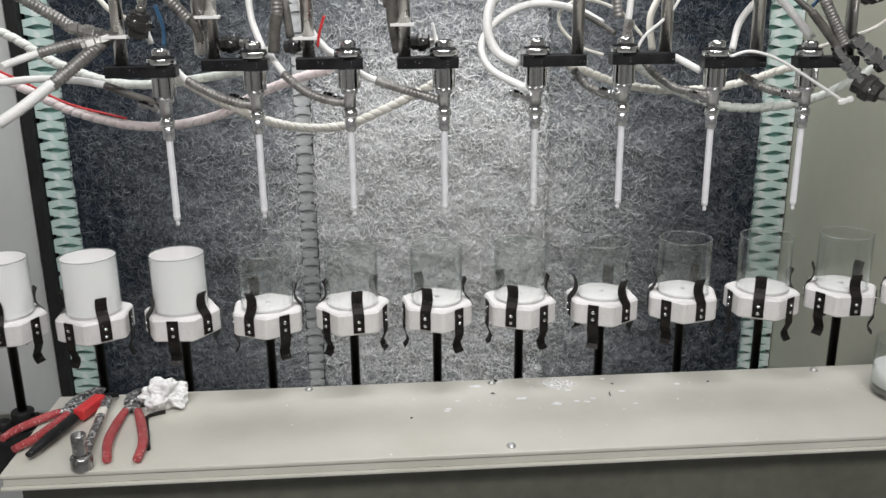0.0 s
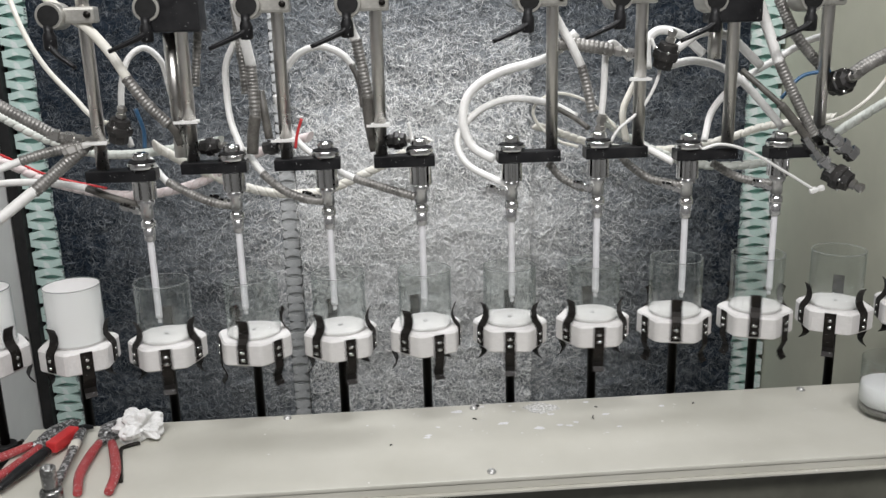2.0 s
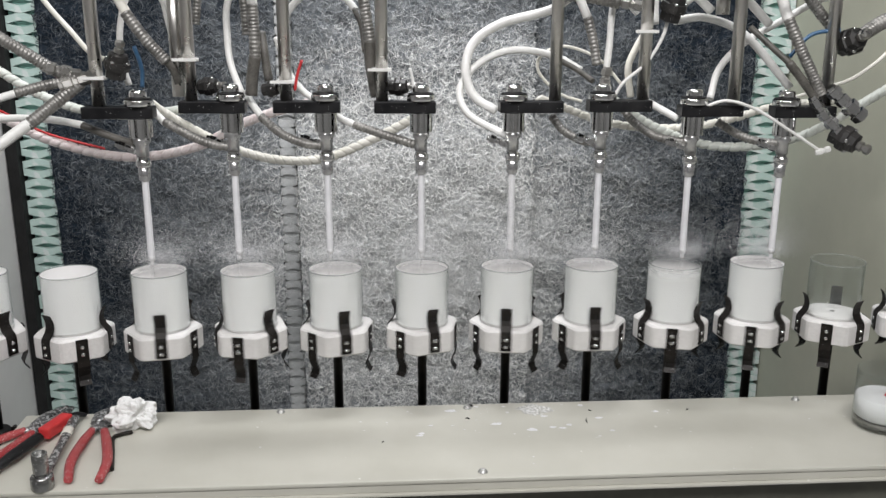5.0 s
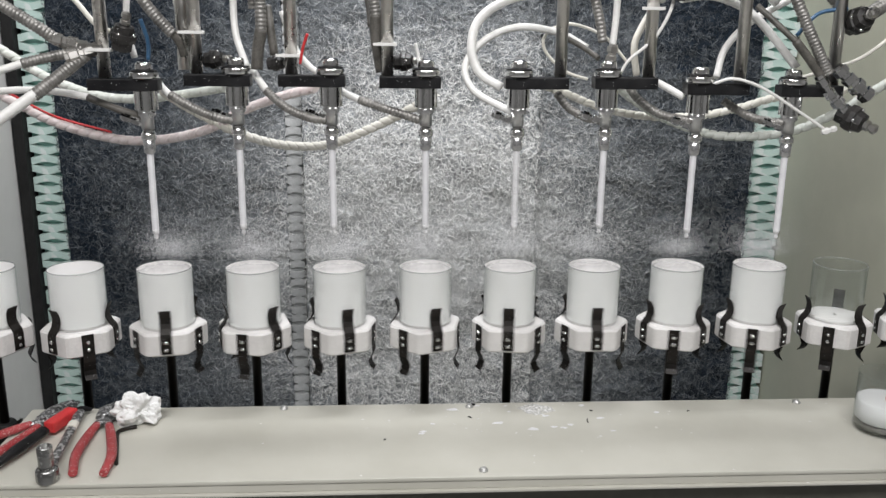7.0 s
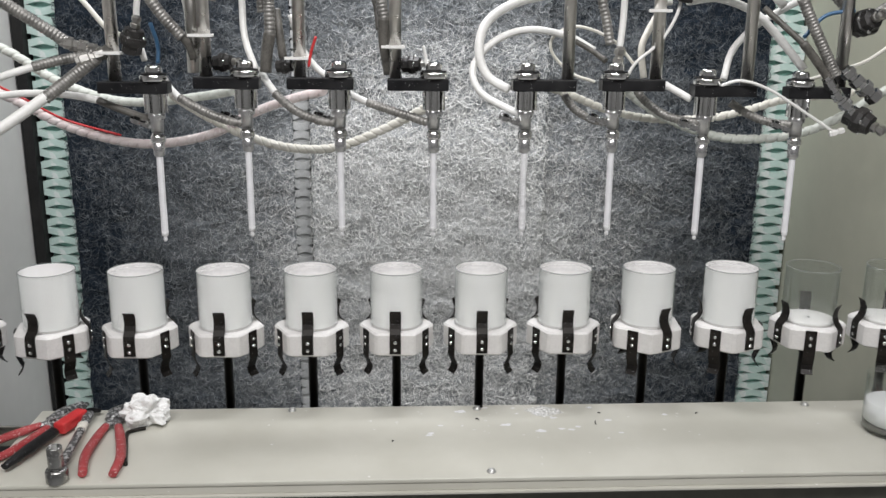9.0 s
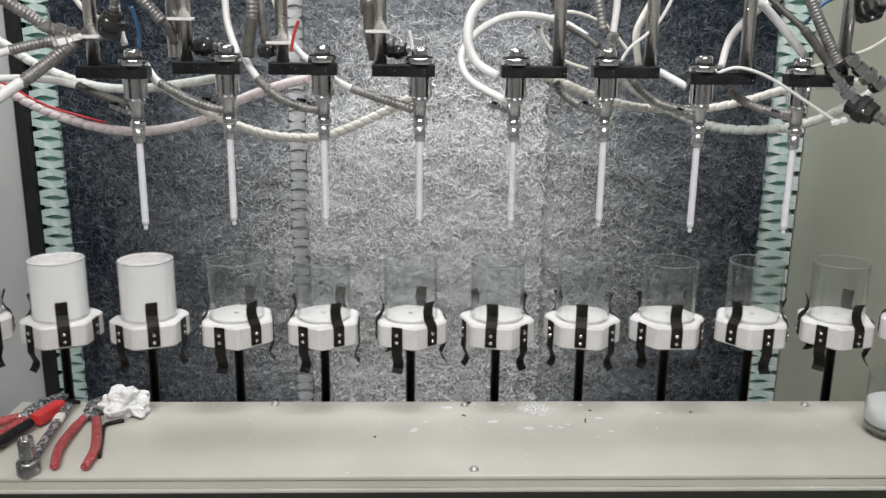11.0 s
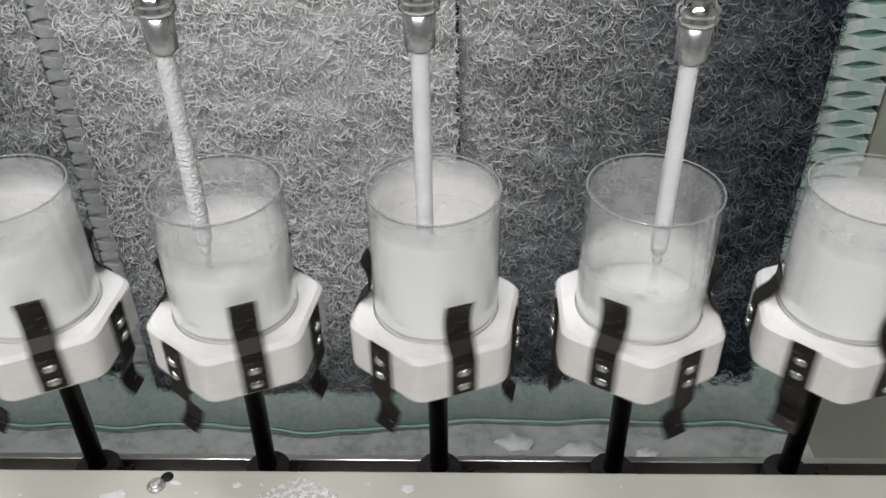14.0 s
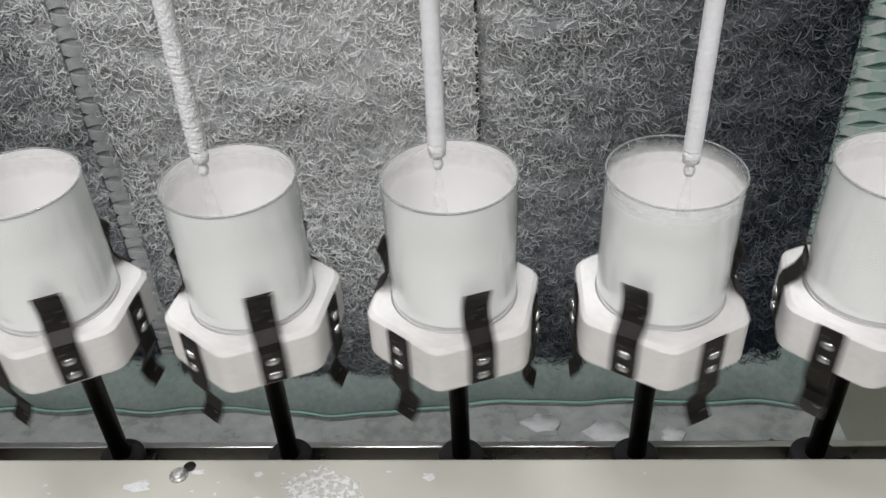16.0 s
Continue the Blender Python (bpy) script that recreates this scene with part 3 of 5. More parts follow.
def card_skirt():
    """The lower end of the teal card under the mats, leaning out over the floor, with its folded edge."""
    t = thing("card_skirt", "teal filter card leaning out over the booth floor under the mats", "filter card")

    def line(x):
        bend = 0.034 * smooth_noise(x * 3.1, 0.3, 2) + 0.010 * smooth_noise(x * 12, 0.3, 2)
        return 0.552 + bend, -0.596 + 0.005 * smooth_noise(x * 7, 2.3, 1)
    sheet, fold = bmesh.new(), bmesh.new()
    rows, edge = [], []
    for i in range(101):
        x = -0.80 + 1.61 * i / 100
        y, z = line(x)
        wob = 0.004 * smooth_noise(x * 11, 5.1, 1)
        rows.append([sheet.verts.new(q) for q in ((x, 0.645, -0.50), (x, 0.61 + wob, -0.565), (x, y + 0.003, z + 0.004), (x, y + 0.006, z + 0.001), (x, 0.615 + wob, -0.568), (x, 0.649, -0.503))])
        edge.append([fold.verts.new((x, y + 0.0022 * math.cos(a), z + 0.002 + 0.0022 * math.sin(a))) for a in [2 * math.pi * q / 6 for q in range(6)]])
    for bm, rings in ((sheet, rows), (fold, edge)):
        for a, b in zip(rings, rings[1:]):
            for i in range(6):
                bm.faces.new((a[i], a[(i + 1) % 6], b[(i + 1) % 6], b[i])).smooth = True
        bm.faces.new(rings[0])
        bm.faces.new(rings[-1][::-1])
    part("sheet", sheet, CARD_DULL, t)
    part("folded_edge", fold, TEAL_DARK, t, "darker green folded edge")


card_skirt()
_rnd = random.Random(9)
for _x, _y, _r in ((0.31, 0.47, 0.040), (0.40, 0.43, 0.050), (0.46, 0.50, 0.034), (0.67, 0.42, 0.045), (0.24, 0.44, 0.026), (-0.05, 0.46, 0.03), (0.56, 0.50, 0.02), (0.36, 0.52, 0.03), (0.71, 0.48, 0.010)):
    _bm = bmesh.new()
    _n = 13
    _low = [_bm.verts.new((_x + _r * (1 + 0.4 * _rnd.uniform(-1, 1)) * math.cos(2 * math.pi * q / _n), _y + 0.7 * _r * (1 + 0.4 * _rnd.uniform(-1, 1)) * math.sin(2 * math.pi * q / _n), -0.6045)) for q in range(_n)]
    _top = [_bm.verts.new(v.co + Vector((0, 0, 0.003 + 0.009 * _rnd.random()))) for v in _low]
    _c = _bm.verts.new((_x, _y, -0.6015))
    for q in range(_n):
        _bm.faces.new((_low[q], _low[(q + 1) % _n], _top[(q + 1) % _n], _top[q]))
        _bm.faces.new((_top[q], _top[(q + 1) % _n], _c)).smooth = True
    _bm.faces.new(_low[::-1])
    tagged(part("lacquer_flake", _bm, LACQUER if _x < 0.6 else GREY_SLEEVE), "curled flake of dried lacquer on the booth floor", "debris", "flakes on the booth floor")


# ---------------------------------------------------------------- tools on the table
def tapered(bm, pts, radii, n=10, flat=1.0):
    """A bar along a smooth line with a radius that changes; flat squeezes its height."""
    line = spline(pts, 6)
    rings = []
    for i, q in enumerate(line):
        d = (line[min(i + 1, len(line) - 1)] - line[max(i - 1, 0)]).normalized()
        side = d.cross(Vector((0, 0, 1))).normalized()
        up = side.cross(d)
        f = i / (len(line) - 1) * (len(radii) - 1)
        k = min(int(f), len(radii) - 2)
        r = radii[k] + (radii[k + 1] - radii[k]) * (f - k)
        rings.append([bm.verts.new(q + side * (r * math.cos(2 * math.pi * a / n)) + up * (r * flat * math.sin(2 * math.pi * a / n))) for a in range(n)])
    for a, b in zip(rings, rings[1:]):
        for i in range(n):
            bm.faces.new((a[i], a[(i + 1) % n], b[(i + 1) % n], b[i])).smooth = True
    bm.faces.new(rings[0][::-1])
    bm.faces.new(rings[-1])
    return bm


def pliers(label, joint, jaw, ends, grip, bulge):
    t = thing("pliers", label, "pliers")
    j, w = Vector((*joint, 0.008)), Vector((*jaw, 0.009))
    axis = (w - j).normalized()
    side = Vector((-axis.y, axis.x, 0))
    for s, e in zip((1, -1), ends):
        e = Vector((*e, 0.007))
        out = side * (bulge * s)
        m1 = j.lerp(e, 0.35) + out
        m2 = j.lerp(e, 0.7) + out * 1.1
        part("handle", tapered(bmesh.new(), [j + axis * 0.012 - side * 0.004 * s, j, j.lerp(e, 0.16) + out * 0.7], [0.006, 0.0075, 0.006], 10, 0.6), TOOL, t)
        part("grip", tapered(bmesh.new(), [j.lerp(e, 0.14) + out * 0.65, m1, m2, e], [0.0055, 0.0066, 0.0066, 0.0055], 12, 0.85), grip, t, "red dipped grip with white specks")
        part("jaw", tapered(bmesh.new(), [j + side * 0.005 * s, j.lerp(w, 0.5) + side * 0.010 * s, w + side * 0.0035 * s], [0.0085, 0.0085, 0.004], 8, 0.7), TOOL, t)
    part("pivot", lathe(bmesh.new(), [(0.006, 0.012), (0.006, 0.0155), (0.004, 0.0165), (0.0, 0.0165)], 14, (*joint, 0)), TOOL, t)
    return t


pliers("red-handled gripping pliers crusted with white lacquer", (-0.457, -0.083), (-0.452, -0.040), ((-0.449, -0.238), (-0.411, -0.240)), RED, 0.009)
pliers("worn red-handled pliers lying with their jaws to the mats", (-0.540, -0.090), (-0.516, -0.030), ((-0.605, -0.170), (-0.578, -0.200)), RED, 0.007)


def cutter():
    t = thing("crimping_tool", "red and black crimping tool spotted with lacquer", "hand tool")
    part("grip", tapered(bmesh.new(), [(-0.551, -0.222, 0.010), (-0.538, -0.180, 0.012), (-0.523, -0.130, 0.013)], [0.005, 0.0085, 0.008], 10, 0.8), BLACK, t, "black rubber grip")
    part("body", box(bmesh.new(), (-0.0085, -0.026, -0.008), (0.0085, 0.026, 0.008), 0.003), RED_PLAIN, t, "bright red body").matrix_basis = pose(-0.512, -0.098, 0.013, 0, 0, -18)
    part("nose", tapered(bmesh.new(), [(-0.505, -0.074, 0.012), (-0.496, -0.060, 0.011), (-0.485, -0.054, 0.008)], [0.007, 0.006, 0.003], 8, 0.8), BLACK, t)


cutter()


def ratchet():
    t = thing("ratchet_wrench", "chrome ratchet wrench with a deep socket", "wrench")
    part("handle", tapered(bmesh.new(), [(-0.479, -0.235, 0.012), (-0.484, -0.18, 0.012), (-0.491, -0.11, 0.012), (-0.496, -0.072, 0.012)], [0.008, 0.0055, 0.0065, 0.0075], 10, 0.7), TOOL, t)
    part("band", tapered(bmesh.new(), [(-0.4895, -0.125, 0.0125), (-0.4915, -0.108, 0.0125)], [0.0074, 0.0074], 10, 0.75), HOSE_CREAM, t, "yellowed band")
    part("head", lathe(bmesh.new(), [(0.0125, 0.0), (0.0138, 0.002), (0.0138, 0.015), (0.0122, 0.018), (0.0, 0.018)], 24, (-0.478, -0.243, 0)), TOOL_CHROME, t)
    part("socket", lathe(bmesh.new(), [(0.0085, 0.0185), (0.0094, 0.020), (0.0094, 0.046), (0.0086, 0.0475), (0.0070, 0.0475), (0.0066, 0.034), (0.0, 0.034)], 20, (-0.478, -0.243, 0)), TOOL_CHROME, t, "deep chrome socket")


ratchet()
_bm = tube(bmesh.new(), [(-0.405, -0.208, 0.0033), (-0.417, -0.165, 0.0033), (-0.4285, -0.123, 0.0033), (-0.424, -0.112, 0.0033), (-0.408, -0.103, 0.0033)], 0.0028, 6)
tagged(part("hex_key", _bm, SHAFT), "small black bent hex key on the table", "hex key")


def tissue():
    bm = bmesh.new()
    bmesh.ops.create_icosphere(bm, subdivisions=5, radius=1)
    for v in bm.verts:
        d = v.co.normalized()
        f = 1 + 0.62 * noise.noise(d * 1.6 + Vector((3, 1, 7))) - 0.30 * abs(noise.noise(d * 2.3 + Vector((0.4, 2, 1)))) + 0.20 * abs(noise.noise(d * 4.4)) - 0.03 * abs(noise.noise(d * 9))
        v.co = Vector((d.x * 0.031 * f, d.y * 0.025 * f, 0.019 + max(-0.0185, d.z * 0.024 * f)))
    for f in bm.faces:
        f.smooth = False
    ob = part("tissue", bm, TISSUE)
    ob.location = (-0.411, -0.084, 0.0003)
    tagged(ob, "crumpled white paper tissue lying by the pliers", "tissue")


tissue()


def jar():
    g = tagged(new("glass_jar", JAR_MESH), "glass jar part filled with white lacquer on the table", "jar")
    g.location = (0.650, -0.140, -GLASS_Z + 0.0005)
    g.visible_shadow = False
    z = GLASS_Z
    part("lacquer_fill", lathe(bmesh.new(), [(0.0, z + 0.016), (0.033, z + 0.014), (0.0380, z + 0.018), (0.0380, z + 0.044), (0.035, z + 0.046), (0.0, z + 0.0455)], 40), LACQUER, g, "thick white lacquer")
    part("residue", lathe(bmesh.new(), [(0.0, z + 0.0055), (0.0378, z + 0.0055), (0.0378, z + 0.0125), (0.0, z + 0.0135)], 40), GREY_SLEEVE, g, "grey settled residue")
    tagged(part("mixing_stick", tube(bmesh.new(), [(0.650, -0.143, 0.047), (0.665, -0.136, 0.052), (0.684, -0.134, 0.060)], 0.0032, 8), RED_PLAIN), "short red mixing stick standing in the lacquer", "stick")


jar()


def sliver(x, y, turn, length):
    """A thin dark chip of wire lying on the table."""
    bm = tube(bmesh.new(), [(-length / 2, 0, 0.0010), (0.0, 0.0012, 0.0016), (length / 2, 0, 0.0010)], 0.0007, 6)
    ob = tagged(part("wire_sliver", bm, SHAFT), "thin dark chip of wire lying on the table", "debris", "chips on the table")
    ob.matrix_basis = pose(x, y, 0, 0, 0, turn)


for _x, _y, _a, _l in ((0.233, -0.101, 80, 0.012), (0.390, -0.075, 20, 0.004), (-0.060, -0.150, 40, 0.003), (0.245, -0.068, 150, 0.004), (0.062, -0.085, -30, 0.006)):
    sliver(_x, _y, _a, _l)


def knob_clamp():
    """The end bracket of the conveyor beyond the table, with its knobs."""
    t = thing("end_bracket", "black conveyor end bracket with clamp knobs", "bracket")
    part("block", box(bmesh.new(), (-0.70, -0.045, -0.13), (-0.60, -0.012, -0.066), 0.004), RUBBER, t)
    for x, y, z in ((-0.605, -0.030, -0.066), (-0.663, -0.035, -0.066)):
        part("knob", lathe(bmesh.new(), [(0.005, 0.0), (0.005, 0.016), (0.0105, 0.017), (0.0115, 0.020), (0.0115, 0.028), (0.009, 0.031), (0.0, 0.031)], 12, (x, y, z)), RUBBER, t, "round black clamp knob")


knob_clamp()


# ---------------------------------------------------------------- spray lances
def slotted_body(bm, r, z0, z1, n=8):
    """A turned body with narrow lengthwise slots between polished lands."""
    rings = []
    turn = [(k + d, q) for k in range(n) for d, q in ((0.0, 1.0), (0.22, 1.0), (0.44, 1.0), (0.66, 1.0), (0.68, 0.62), (0.98, 0.62))]
    for z in (z0, z1):
        rings.append([bm.verts.new((r * q * math.cos(2 * math.pi * a / n), r * q * math.sin(2 * math.pi * a / n), z)) for a, q in turn])
    for i in range(len(turn)):
        k = (i + 1) % len(turn)
        bm.faces.new((rings[0][i], rings[0][k], rings[1][k], rings[1][i]))
    bm.faces.new(rings[0][::-1])
    bm.faces.new(rings[1])
    return bm


LANCE_X = (-0.381, -0.259, -0.132, -0.002, 0.126, 0.250, 0.380, 0.514)
LANCE_Y, LANCE_Z = -0.030, 0.477
LANCE_DZ = (-0.006, 0.001, 0.001, 0.0, 0.0, 0.001, -0.006, -0.008)
LANCES = []


def lance(i):
    """A gun on its rod: clamp bar, bolt, fluted body, fittings and the long lacquered lance. Its zero is on the axis at the bar's height."""
    side = -1 if i < 4 else 1
    t = thing("spray_lance", "long white-crusted spray lance on a black clamp bar and steel rod", "spray gun", "spray lances in a row")
    long = (0.073, 0.068, 0.070, 0.064)[i] if side < 0 else 0.068
    bar = bmesh.new()
    lo, hi = sorted((side * long, -side * 0.020))
    box(bar, (lo, -0.013, -0.008), (hi, 0.013, 0.008), 0.0015)
    part("clamp_bar", bar, BLACK, t)
    part("bolt", lathe(bmesh.new(), [(0.0112, 0.0185), (0.0115, 0.019), (0.0115, 0.0262), (0.0104, 0.0288), (0.0065, 0.0303), (0.0, 0.0306)], 20), CHROME, t)
    part("washer", lathe(bmesh.new(), [(0.0185, 0.0085), (0.0192, 0.009), (0.0192, 0.0155), (0.0180, 0.0168), (0.0, 0.0168)], 28), CHROME, t)
    part("washer", lathe(bmesh.new(), [(0.0170, 0.0168), (0.0174, 0.0172), (0.0174, 0.0182), (0.0168, 0.0186), (0.0, 0.0186)], 28), RUBBER, t, "dark rubber washer")
    part("gun_body", slotted_body(bmesh.new(), 0.0155, -0.034, -0.0085), CHROME, t)
    part("neck", lathe(bmesh.new(), [(0.0085, -0.060), (0.0085, -0.044), (0.0115, -0.041), (0.0115, -0.0345)], 20), DULL, t)
    part("nut", lathe(bmesh.new(), [(0.0085, -0.0745), (0.0100, -0.073), (0.0103, -0.0705), (0.0094, -0.0695), (0.0103, -0.0685), (0.0100, -0.066), (0.0085, -0.0645), (0.0070, -0.0605)], 20), CHROME, t)
    part("sleeve", lathe(bmesh.new(), [(0.0050, -0.094), (0.0075, -0.092), (0.0082, -0.075), (0.0070, -0.0746)], 16), DULL, t)
    tip = -0.2155
    rod = bmesh.new()
    prof, rnd = [], random.Random(i)
    for k in range(181):
        z = tip + 0.016 + (-0.094 - tip - 0.016) * k / 180
        crust = (0.0005 * rnd.random() if i == 4 else 0.0002 * rnd.random()) if k < 96 else 0.0001 * rnd.random()
        prof.append((0.0046 + crust, z))
    lathe(rod, prof, 20)
    rough = 0.0009 if i == 4 else 0.0003 if i in (0, 1) else 0.0001
    for v in rod.verts:
        if v.co.z < -0.13:
            f = 1 + rough * 220 * noise.noise(v.co * 1300 + Vector((i, 0, 0)))
            v.co.x, v.co.y = v.co.x * f, v.co.y * f
    part("lance_tube", rod, LACQUER if i == 4 else LANCE_SKIN, t)
    lathe_tip = lathe(bmesh.new(), [(0.0, tip), (0.0022, tip + 0.0008), (0.0031, tip + 0.0035), (0.0024, tip + 0.0062), (0.0022, tip + 0.0075), (0.0044, tip + 0.009), (0.0050, tip + 0.0155), (0.0040, tip + 0.017)], 14)
    part("nozzle", lathe_tip, LACQUER, t, "small lacquer-crusted nozzle")
    rx = side * (0.053 if side < 0 else 0.058)
    part("rod", lathe(bmesh.new(), [(0.0085, 0.0085), (0.0085, 0.62), (0.0, 0.62)], 18, (rx, 0.004, 0)), STEEL, t, "polished steel rod")
    LANCES.append(t)
    return t


for _i in range(8):
    lance(_i)


